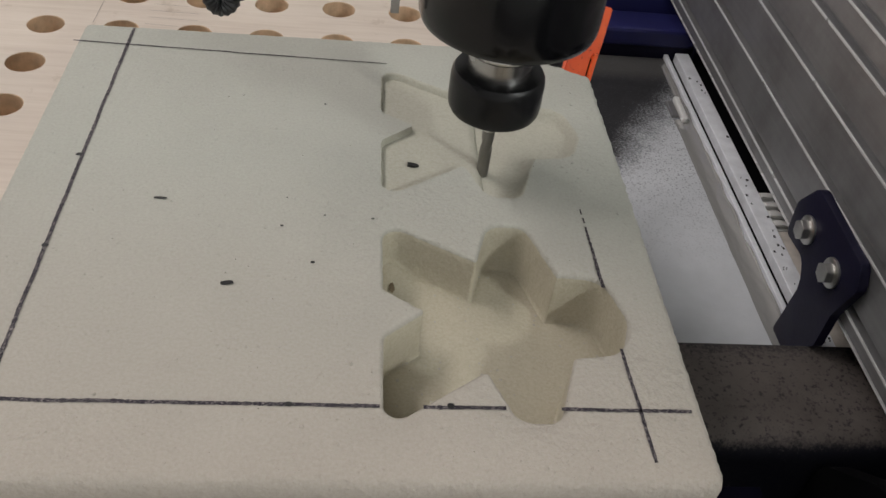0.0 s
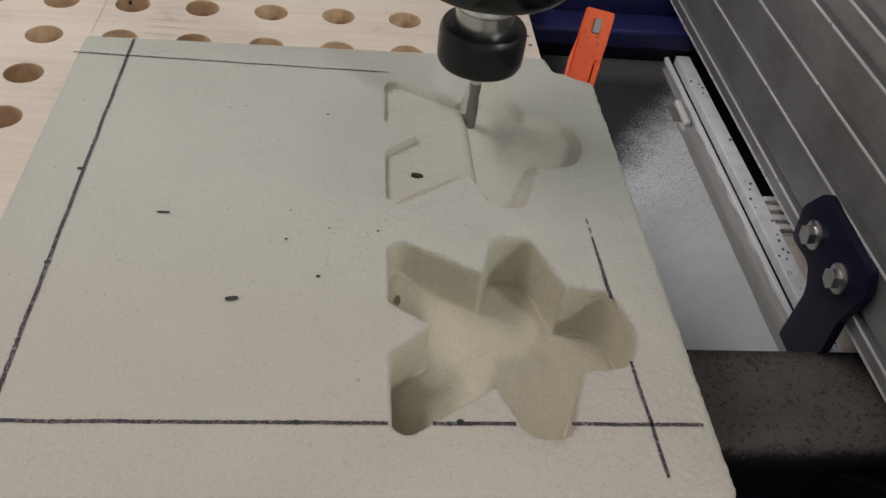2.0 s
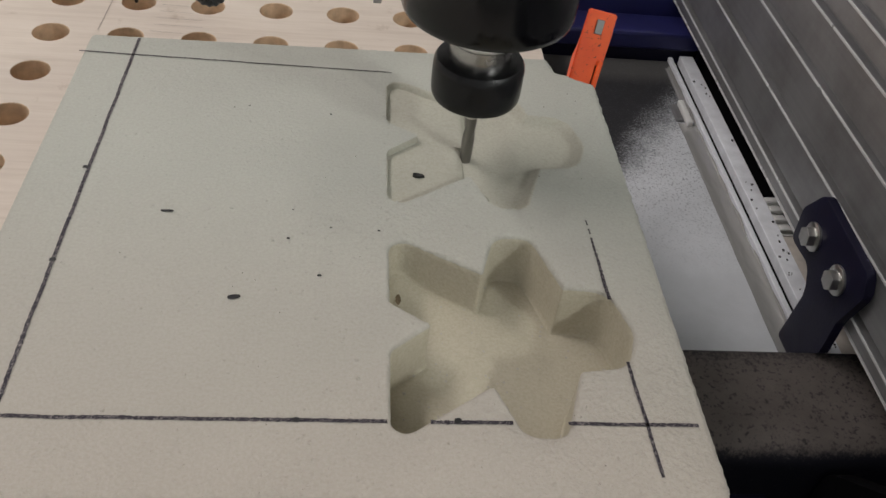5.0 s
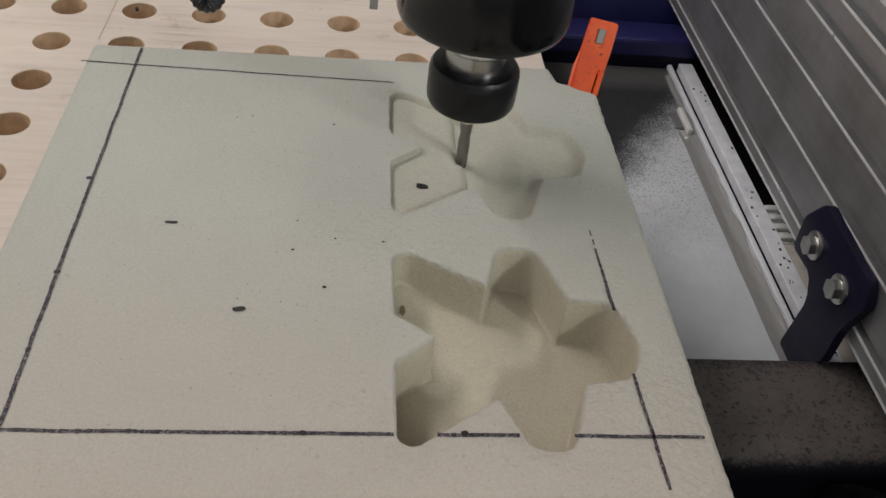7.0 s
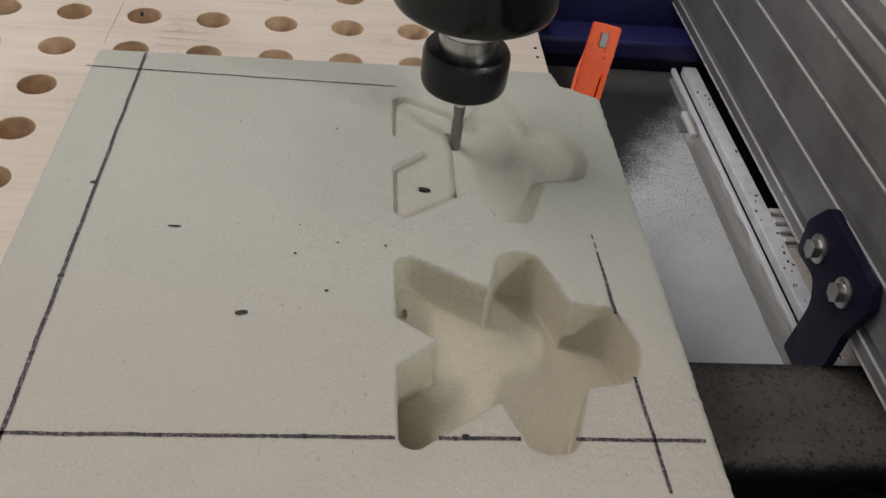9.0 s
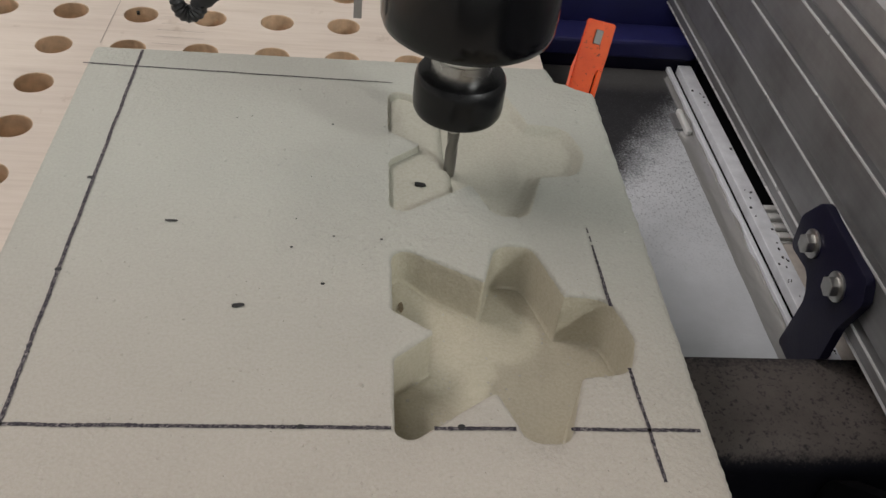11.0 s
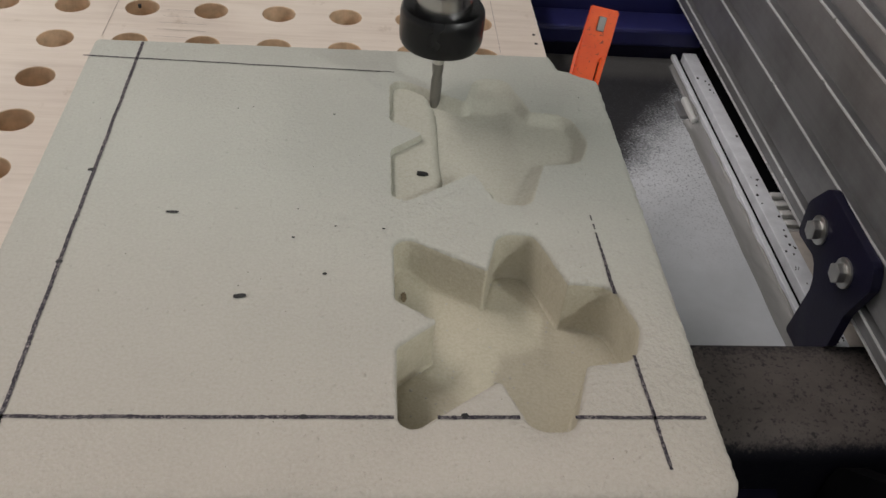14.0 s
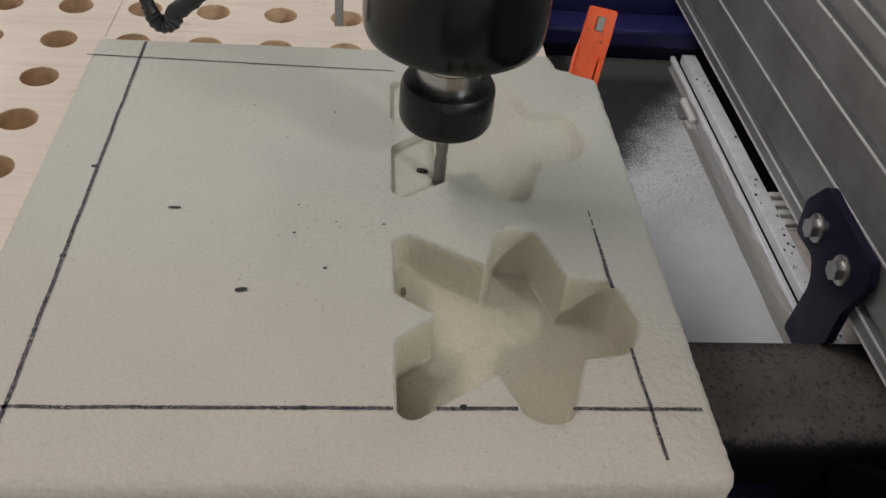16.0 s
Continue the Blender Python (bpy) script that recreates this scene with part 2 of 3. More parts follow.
def tray_material():
    """Black sheet with a drift of pale dust that thins out towards the back."""
    m, nt, b = material("dusty_tray", 0.55)
    sep = nt.nodes.new("ShaderNodeSeparateXYZ")
    nt.links.new(position(nt), sep.inputs[0])
    def span(sock, a, b_, to=1.0):
        g = nt.nodes.new("ShaderNodeMapRange")
        for key, v in (("From Min", a), ("From Max", b_), ("To Max", to)):
            g.inputs[key].default_value = v
        nt.links.new(sock, g.inputs["Value"])
        return g.outputs[0]

    def fma(a, k, c_):
        n = nt.nodes.new("ShaderNodeMath")
        n.operation = "MULTIPLY_ADD"
        n.inputs[1].default_value = k
        nt.links.new(a, n.inputs[0])
        if isinstance(c_, float):
            n.inputs[2].default_value = c_
        else:
            nt.links.new(c_, n.inputs[2])
        return n.outputs[0]

    # full cover in front, flecks from y = 0.30 on, bare and oily beyond 0.40, a thin film again at the far edge
    drift = fma(noise_tex(nt, 30, 5, 0.65), 0.9, fma(span(fma(sep.outputs["X"], -1.3, sep.outputs["Y"]), -0.005, -0.150), 2.0, 0.0))
    drift = fma(noise_tex(nt, 560, 5, 0.85), 2.0, drift)
    fac = ramp(nt, fma(drift, 0.25, 0.0), [(0.54, (0.0, 0.0, 0.0)), (0.73, (1, 1, 1))])
    far = fma(span(sep.outputs["Y"], 0.455, 0.475), 1.0, fma(noise_tex(nt, 60, 4, 0.6), 0.5, -0.25))
    bare = mixc(nt, ramp(nt, far, [(0.0, (0, 0, 0)), (1.0, (1, 1, 1))]), (0.022, 0.022, 0.024), (0.080, 0.078, 0.075))
    flecks = ramp(nt, noise_tex(nt, 700, 3, 0.7), [(0.58, (0, 0, 0)), (0.70, (0.55, 0.55, 0.55))])
    bare = mixc(nt, flecks, bare, (0.24, 0.25, 0.27))
    pale = ramp(nt, noise_tex(nt, 34, 5, 0.65), [(0.3, (0.53, 0.55, 0.57)), (0.7, (0.61, 0.63, 0.655))])
    dots = ramp(nt, noise_tex(nt, 620, 3, 0.7), [(0.36, (0.18, 0.19, 0.22)), (0.45, (1, 1, 1))])
    pale = mixc(nt, span(sep.outputs["Y"], 0.215, 0.330, 0.8), pale, mixc(nt, 1.0, pale, dots, "MULTIPLY"))
    c = mixc(nt, fac, bare, pale)
    nt.links.new(c, b.inputs["Base Color"])
    bump(nt, b, noise_tex(nt, 420, 3, 0.8), 0.4, 0.0005)
    return m


TRAY = tray_material()
PALE_STRIP = simple("pale_aluminium", (0.86, 0.88, 0.92), 0.4, 0.0, 0.2, 90, 0.3, 0.0003)
STRIP = dusty("dusty_aluminium", (0.72, 0.74, 0.77), (0.84, 0.86, 0.90), 0.3, 0.7, 0.40, 0.05, specks=False)


def orange_material():
    m, nt, b = material("chipped_orange_paint", 0.45)
    wear = ramp(nt, noise_tex(nt, 420, 5, 0.75), [(0.35, (1, 1, 1)), (0.38, (0, 0, 0))])
    c = ramp(nt, noise_tex(nt, 40, 4), [(0.3, (0.78, 0.085, 0.015)), (0.7, (0.92, 0.13, 0.022))])
    nt.links.new(mixc(nt, wear, c, (0.03, 0.02, 0.02)), b.inputs["Base Color"])
    bump(nt, b, noise_tex(nt, 300, 3), 0.25, 0.0003)
    return m


ORANGE = orange_material()


def film_material():
    m, nt, b = material("clear_film", 0.20)
    b.inputs["Base Color"].default_value = (0.45, 0.445, 0.43, 1)
    b.inputs["Transmission Weight"].default_value = 0.45
    b.inputs["IOR"].default_value = 1.3
    bump(nt, b, noise_tex(nt, 160, 4, stretch=(1, 0.35, 1)), 0.5, 0.001)
    return m


FILM = film_material()


# ---- builders ----
def part(name, bm, mat, parent, label="", smooth=False, kind=""):
    me = bpy.data.meshes.new(name)
    bmesh.ops.recalc_face_normals(bm, faces=bm.faces)
    bm.to_mesh(me)
    bm.free()
    for m in (mat if isinstance(mat, (list, tuple)) else [mat]):
        me.materials.append(m)
    if smooth:
        for p in me.polygons:
            p.use_smooth = True
        me.set_sharp_from_angle(angle=radians(38))
    ob = new(name, me)
    ob.parent = parent
    return tagged(ob, label, kind=kind)


def thing(name, label, category, at=(0, 0, 0), group="", kind=""):
    return_ob = new(name)
    return_ob.location = at
    return tagged(return_ob, label, category, group, kind)


def box(bm, x0, x1, y0, y1, z0, z1, bevel=0.0, segs=2):
    r = bmesh.ops.create_cube(bm, size=1.0)
    for v in r["verts"]:
        v.co = Vector((x0 + (v.co.x + 0.5) * (x1 - x0), y0 + (v.co.y + 0.5) * (y1 - y0), z0 + (v.co.z + 0.5) * (z1 - z0)))
    if bevel:
        edges = list({e for v in r["verts"] for e in v.link_edges})
        bmesh.ops.bevel(bm, geom=edges, offset=bevel, segments=segs, affect="EDGES", profile=0.5)
    return bm


def boxed(*a, **k):
    return box(bmesh.new(), *a, **k)


def lathe(profile, segs=64, cx=0.0, cy=0.0):
    """A turned solid from (radius, height) pairs, closed at both ends."""
    bm = bmesh.new()
    rings = []
    for r, z in profile:
        rings.append([bm.verts.new((cx + r * math.cos(2 * math.pi * k / segs), cy + r * math.sin(2 * math.pi * k / segs), z)) for k in range(segs)])
    for a, b in zip(rings, rings[1:]):
        for k in range(segs):
            bm.faces.new((a[k], a[(k + 1) % segs], b[(k + 1) % segs], b[k]))
    bm.faces.new(rings[0])
    bm.faces.new(rings[-1])
    return bm


def prism(points, axis, lo, hi, bevel=0.0):
    """A flat outline pushed along an axis."""
    bm = bmesh.new()
    put = {"x": lambda a, b, c: (c, a, b), "y": lambda a, b, c: (a, c, b), "z": lambda a, b, c: (a, b, c)}[axis]
    lower = [bm.verts.new(put(a, b, lo)) for a, b in points]
    upper = [bm.verts.new(put(a, b, hi)) for a, b in points]
    n = len(points)
    bm.faces.new(lower)
    bm.faces.new(upper)
    for k in range(n):
        bm.faces.new((lower[k], lower[(k + 1) % n], upper[(k + 1) % n], upper[k]))
    if bevel:
        bmesh.ops.bevel(bm, geom=[e for e in bm.edges], offset=bevel, segments=2, affect="EDGES", profile=0.5)
    return bm


def rounded(corners, step=5):
    """An outline from (x, y, radius) corners, with arcs at the corners."""
    out, n = [], len(corners)
    for k in range(n):
        p = Vector(corners[k][:2])
        a, b = Vector(corners[k - 1][:2]), Vector(corners[(k + 1) % n][:2])
        u, v = (a - p).normalized(), (b - p).normalized()
        half = u.angle(v) / 2
        reach = min(corners[k][2] / math.tan(half), 0.49 * (a - p).length, 0.49 * (b - p).length)
        r = reach * math.tan(half)
        centre = p + (u + v).normalized() * (r / math.sin(half))
        s, e = p + u * reach - centre, p + v * reach - centre
        turn = math.atan2(s.x * e.y - s.y * e.x, s.dot(e))
        m = max(2, step)
        for i in range(m + 1):
            c, sn = math.cos(turn * i / m), math.sin(turn * i / m)
            out.append((centre.x + s.x * c - s.y * sn, centre.y + s.x * sn + s.y * c))
    return out


def resample(loop, gap):
    """Even steps of about gap along a closed outline."""
    pts = [Vector(p) for p in loop]
    out = []
    for a, b in zip(pts, pts[1:] + pts[:1]):
        m = max(1, int((b - a).length / gap))
        out += [a.lerp(b, i / m) for i in range(m)]
    return out


def offset(loop, d):
    """Moves an outline outwards (counter-clockwise loops) by d."""
    n, out = len(loop), []
    for k in range(n):
        e = Vector(loop[(k + 1) % n]) - Vector(loop[k - 1])
        nrm = Vector((e.y, -e.x)).normalized()
        out.append(Vector(loop[k]) + nrm * d)
    return out


# ---- the room around the machine ----
def room():
    x0, x1, y0, y1, z0, z1 = ROOM
    tagged(part("floor", boxed(x0 - .1, x1 + .1, y0 - .1, y1 + .1, z0 - .1, z0), CONCRETE, None), "grey concrete workshop floor", "floor", kind="structure")
    tagged(part("ceiling", boxed(x0 - .1, x1 + .1, y0 - .1, y1 + .1, z1, z1 + .1), PAINT_WALL, None), "plain white workshop ceiling", "ceiling", kind="structure")
    for name, b in (("wall_west", (x0 - .1, x0, y0, y1, z0, z1)), ("wall_east", (x1, x1 + .1, y0, y1, z0, z1)),
                    ("wall_south", (x0 - .1, x1 + .1, y0 - .1, y0, z0, z1)), ("wall_north", (x0 - .1, x1 + .1, y1, y1 + .1, z0, z1))):
        tagged(part(name, boxed(*b), PAINT_WALL, None), "plain painted workshop wall", "wall", kind="structure")
    # A batten at every lamp, the added fill included.
    for (lx, ly, lz), ll, lw, watts, tint in LAMPS:
        t = thing("light_batten", "white batten on the ceiling at a room or fill light", "ceiling light", (lx, ly, lz), "ceiling lights")
        part("housing", boxed(-lw / 2, lw / 2, -ll / 2, ll / 2, -0.06, 0.05, 0.006), WHITE_PLASTIC, t)
    t = thing("workbench", "dark workbench that carries the router", "workbench", (0, 0, -1.0))
    part("benchtop", boxed(-.6, .75, -.25, .95, .72, .76, .004), DARK, t)
    for lx in (-.55, .66):
        for ly in (-.2, .85):
            part("leg", boxed(lx, lx + .06, ly, ly + .06, 0, .72, .003), DARK, t)


room()

# ---- the foam block with its two pockets ----
STAR = [(.1352, .1015, .0065), (.1352, .0595, .0030), (.1518, .0480, .0012), (.1352, .0340, .0045), (.1345, -.0095, .0055), (.1740, .0180, .0022),
        (.1838, -.0055, .0080), (.1988, -.0058, .0070), (.2090, .0255, .0024), (.2290, .0280, .0110), (.2350, .0460, .0130), (.2285, .0700, .0125),
        (.2090, .0708, .0010), (.1985, .1022, .0075), (.1822, .1022, .0085), (.1752, .0780, .0012)]
REAR = (0.0008, 0.1275)   # the second pocket lies this far from the first
FRONT_DEPTH, LAYER, DEEP = -0.0255, -0.0035, -0.0075
BOARD_Z = -0.060
BLOCK = [(-.0285, -.0325, .006), (.2545, -.0325, .007), (.2540, .2355, .003), (.2470, .2385, .004), (.2370, .2450, .001), (.2335, .2450, .002), (.2300, .2605, .003), (-.0265, .2585, .004)]


def inside(loop, x, y):
    hit = False
    for (ax, ay), (bx, by) in zip(loop, loop[1:] + loop[:1]):
        if (ay > y) != (by > y) and x < (bx - ax) * (y - ay) / (by - ay) + ax:
            hit = not hit
    return hit


def bell(x, y, cx, cy, sx, sy):
    return math.exp(-((x - cx) / sx) ** 2 - ((y - cy) / sy) ** 2)


def ease(u):
    u = min(1.0, max(0.0, u))
    return u * u * (3 - 2 * u)


def pocket_floor(x, y):
    """Height of the front pocket's carved floor: it falls to the right and rises into the upper arm."""
    z = FRONT_DEPTH - .0034 * min(1.0, max(0.0, (x - .172) / .034))
    z += .0080 * bell(x, y, .134, .102, .015, .020) + .0012 * bell(x, y, .180, .052, .018, .016)
    z -= .0016 * bell(x, y, .157, .040, .008, .007)
    return z + .0004 * noise.noise(Vector((x * 120, y * 120, 2))) + .00012 * noise.noise(Vector((x * 600, y * 600, 5)))


def foam_block():
    t = thing("foam_block", "cream rigid foam block with machined pockets on plywood", "foam block", (0, 0, BOARD_Z))
    bm = bmesh.new()
    up = -BOARD_Z

    def ring(loop, z, wobble=0.0, seed=0.0):
        vs = []
        for p in loop:
            w = wobble * (1.0 if p[0] > .12 else .35) * noise.noise(Vector((p[0] * 330, p[1] * 330, seed))) if wobble else 0
            vs.append(bm.verts.new((p[0] + w, p[1] + w * 0.7, z + up + w * 0.4)))
        return vs

    def skirt(a, b, mat=0):
        n = len(a)
        for k in range(n):
            f = bm.faces.new((a[k], a[(k + 1) % n], b[(k + 1) % n], b[k]))
            f.material_index = mat

    outer = resample(rounded(BLOCK), .002)
    if sum(a[0] * b[1] - a[1] * b[0] for a, b in zip(outer, outer[1:] + outer[:1])) < 0:
        outer.reverse()
    levels = [(0.0, BOARD_Z + .001), (0.0, -.010), (0.0002, -.0055), (-.0004, -.0030), (-.0016, -.0012), (-.0036, 0.0)]
    rings = [ring(offset(outer, d), z, .0006 if -.03 < z < -.0001 else (.0005 if z == 0 else 0), 3.0) for d, z in levels]
    for a, b in zip(rings, rings[1:]):
        skirt(a, b)
    bm.faces.new(rings[0])
    star = resample(rounded(STAR, 7), .0016)
    if sum(a[0] * b[1] - a[1] * b[0] for a, b in zip(star, star[1:] + star[:1])) < 0:
        star.reverse()
    top_edges = [(rings[-1][k], rings[-1][(k + 1) % len(outer)]) for k in range(len(outer))]
    n = len(star)
    soft = .0017
    walls = [ring(offset(star, soft), 0, .0006, 1), ring(offset(star, soft * .55), -soft * .15, .0004, 1), ring(offset(star, soft * .2), -soft * .5, .0003, 1), ring(star, -soft * 1.1, .0002, 1)]
    for k in range(1, 6):
        walls.append(ring(star, -soft * 1.1 + (FRONT_DEPTH * .74 + .0006 + soft * 1.1) * k / 6, .0003, 1 + k))
    for inset, lift in ((-.0001, .0012), (-.0004, .0003), (-.0010, -.0003), (-.0018, .0)):
        walls.append(ring(offset(star, inset), FRONT_DEPTH, .0003, 1))
        for v in walls[-1]:
            v.co.z = up + pocket_floor(v.co.x, v.co.y) + lift
    for k, (a, b) in enumerate(zip(walls, walls[1:])):
        skirt(a, b, 0 if k < 3 else 1)
    top_edges += [(walls[0][k], walls[0][(k + 1) % n]) for k in range(n)]

    def carve(edge, spots, height):
        """Fills a closed ring of vertices with a carved floor."""
        m = len(edge)
        flat = [Vector((v.co.x, v.co.y)) for v in edge]
        got, _, tris, origin, _, _ = geometry.delaunay_2d_cdt(flat + spots, [(k, (k + 1) % m) for k in range(m)], [], 1, 1e-7)
        made = [edge[o[0]] if o and o[0] < m else bm.verts.new((q.x, q.y, up + height(q.x, q.y))) for q, o in zip(got, origin)]
        for tri in tris:
            bm.faces.new([made[i] for i in tri]).material_index = 1

    within = [(v.x, v.y) for v in offset([Vector((v.co.x, v.co.y)) for v in walls[-1]], -.0012)]
    carve(walls[-1], [q for q in (Vector((.133 + .0016 * i, -.008 + .0016 * j)) for i in range(65) for j in range(70)) if inside(within, q.x, q.y)], pocket_floor)

    # the second pocket, half cut, with powder banked on its far side
    loop = [Vector((p[0] + REAR[0], p[1] + REAR[1])) for p in resample(rounded([(x, y, max(r, .0024)) for x, y, r in STAR], 7), .0014)]
    if sum(a[0] * b[1] - a[1] * b[0] for a, b in zip(loop, loop[1:] + loop[:1])) < 0:
        loop.reverse()
    n = len(loop)
    brim = ring(offset(loop, .0008), 0, .0004, 2)
    top_edges += [(brim[k], brim[(k + 1) % n]) for k in range(n)]
    line = [Vector((v.co.x, v.co.y)) for v in brim]
    segs = list(zip(line, line[1:] + line[:1]))

    def gap(x, y):
        at, best = Vector((x, y)), 1.0
        for p, q in segs:
            if abs(p.x - x) < .012 and abs(p.y - y) < .012:
                u = min(1.0, max(0.0, (at - p).dot(q - p) / max(1e-12, (q - p).length_squared)))
                best = min(best, (at - p.lerp(q, u)).length)
        return min(best, .011)

    def rear_floor(x, y):
        right = ease((x - .190) / .012)
        upper = ease((y - .2050) / .010) * ease((x - .1765) / .004)
        deep = -DEEP + (.0049 + DEEP) * right
        deep += (.0026 - deep) * upper
        wide = .0014 + .0048 * max(right, ease((x - .184) / .006) * upper) + .0030 * ease((y - .196) / .012) * (1 - right)
        rough = .0003 * noise.noise(Vector((x * 160, y * 160, 4))) + .00012 * noise.noise(Vector((x * 520, y * 520, 7)))
        d = gap(x, y)
        return -deep * ease(d / wide) + rough * min(1.0, d / .002)

    outline = [(p.x, p.y) for p in line]
    spots = []
    for inset in (.0002, -.0003, -.0008, -.0014, -.0022, -.0032):
        spots += [q for q in offset(loop, inset) if inside(outline, q.x, q.y) and gap(q.x, q.y) > .0004]
    grid = [Vector((.134 + .0014 * i, .118 + .0014 * j)) for i in range(76) for j in range(84)]
    spots += [q for q in grid if inside(outline, q.x, q.y) and gap(q.x, q.y) > .0046]
    carve(brim, spots, rear_floor)
    bmesh.ops.triangle_fill(bm, edges=[bm.edges.get(e) for e in top_edges], use_beauty=True)
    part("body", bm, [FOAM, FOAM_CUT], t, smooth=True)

    def stroke(a, b, width, gaps=(), seed=0.0, thin=1.0):
        """A hand-drawn marker line from a to b, with breaks where pockets cut it."""
        a, b = Vector(a), Vector(b)
        length = (b - a).length
        u = (b - a) / length
        nrm = Vector((-u.y, u.x))
        steps = max(4, int(length / .0012))
        sm, last = None, None
        for i in range(steps + 2):
            s = i / steps
            if i > steps or any(lo <= s * length <= hi for lo, hi in gaps):
                if sm and len(sm.faces):
                    part("marker_line", sm, MARKER, t, "dark hand-drawn marker line")
                sm, last = None, None
                continue
            sm = sm or bmesh.new()
            mid = a.lerp(b, s) + nrm * (.0004 * noise.noise(Vector((s * length * 60, seed, 0))))
            w = width * (1 + .6 * noise.noise(Vector((s * length * 600, seed + 5, 1)))) * (1 + (thin - 1) * s)
            pair = [sm.verts.new((*(mid + nrm * w / 2), up + .00025)), sm.verts.new((*(mid - nrm * w / 2), up + .00025))]
            if last:
                sm.faces.new((last[0], last[1], pair[1], pair[0]))
            last = pair

    stroke((-.004, -.0002), (.2490, .0000), .0016, [(.1384, .1525), (.1842, .2030)], 1)
    stroke((-.0012, -.030), (.0006, .2540), .0016, [], 2)
    stroke((-.0275, .2375), (.1385, .2333), .0010, [], 3, .7)
    stroke((.2300, -.0225), (.2283, .0300), .0014, [], 4)
    stroke((.2278, .0640), (.2265, .1150), .0018, [(.0392, .0404), (.0450, .0466)], 5, .35)

    def blot(x, y, lx, ly, turn=0.0, name="marker_dot"):
        sm = bmesh.new()
        vs = []
        for k in range(14):
            a = 2 * math.pi * k / 14
            r = 1 + .18 * noise.noise(Vector((x * 900 + math.cos(a) * 2, y * 900 + math.sin(a) * 2, 3)))
            px, py = lx / 2 * r * math.copysign(abs(math.cos(a)) ** .7, math.cos(a)), ly / 2 * r * math.copysign(abs(math.sin(a)) ** .7, math.sin(a))
            vs.append(sm.verts.new((x + px * math.cos(turn) - py * math.sin(turn), y + px * math.sin(turn) + py * math.cos(turn), up + .0004)))
        sm.faces.new(vs)
        part(name, sm, CHIP, t)

    # Brown patch painted for the shade of a small notch in the arm.
    sm = bmesh.new()
    sm.faces.new([sm.verts.new((.1405 + .0012 * math.cos(a / 8 * math.pi) * (1 + .2 * math.sin(3 * a)), .0822 + .0034 * math.sin(a / 8 * math.pi), up + pocket_floor(.1405, .0822) + .0009)) for a in range(16)])
    part("notch_shade", sm, SHADE_TONE, t, "small brown patch for the shade in a notch")
    for x, y in ((-.0016, .1382), (-.0006, .0771), (.1013, -.0001), (.1590, .0005)):
        blot(x, y, .0027, .0022)
    blot(.0390, .1100, .0058, .0015, 0, "marker_dash")
    blot(.0730, .0592, .0050, .0025, .18, "marker_dash")
    for x, y, s in ((.1062, .0728, .0014), (.0920, .0950, .0011), (.1070, .1900, .0010), (.0660, .1940, .0007), (.1310, .1020, .0010), (.1100, .1030, .0008), (.0930, .1140, .0007)):
        blot(x, y, s * 1.3, s)
    return t


block = foam_block()

# ---- the layer that the cutter still has to take off in the rear pocket ----
BIT_R = 0.0030
HEAD = [(0, 0.1846, 0.1483), (0.25, 0.1842, 0.1418), (0.45, 0.1833, 0.1428), (0.65, 0.1816, 0.1458), (1, 0.1812, 0.1583), (1.5, 0.1812, 0.1763), (2, 0.1808, 0.1973), (2.25, 0.1799, 0.2038),
        (2.5, 0.1788, 0.2028), (3, 0.1788, 0.1893), (3.5, 0.1784, 0.1668), (4, 0.1781, 0.1503), (4.2, 0.1776, 0.1447), (4.4, 0.1761, 0.1436), (4.6, 0.1753, 0.1490), (5.8, 0.1748, 0.2013),
        (6, 0.1731, 0.2054), (6.3, 0.1720, 0.1983), (6.5, 0.1720, 0.1898), (7, 0.1716, 0.1713), (7.5, 0.1712, 0.1493), (7.7, 0.1704, 0.1462), (7.95, 0.1686, 0.1478), (8.2, 0.1683, 0.1552),
        (8.5, 0.1685, 0.1688), (9, 0.1683, 0.1893), (9.2, 0.1681, 0.1970), (9.5, 0.1676, 0.2083), (9.75, 0.1661, 0.2108), (10, 0.1656, 0.2043), (11.3, 0.1657, 0.1513), (11.5, 0.1652, 0.1458),
        (11.75, 0.1636, 0.1431), (12, 0.1620, 0.1438), (12.3, 0.1616, 0.1529), (12.6, 0.1616, 0.1659), (13, 0.1620, 0.1803), (13.5, 0.1620, 0.2026), (13.8, 0.1611, 0.2118), (14.05, 0.1599, 0.2138),
        (14.3, 0.1594, 0.2104), (14.6, 0.1593, 0.1995), (15, 0.1591, 0.1796), (15.3, 0.1589, 0.1630), (15.6, 0.1587, 0.1516), (16, 0.1582, 0.1413)]
STRIP_W, STRIP_Y0, STRIP_N = 0.006, 0.1180, 19


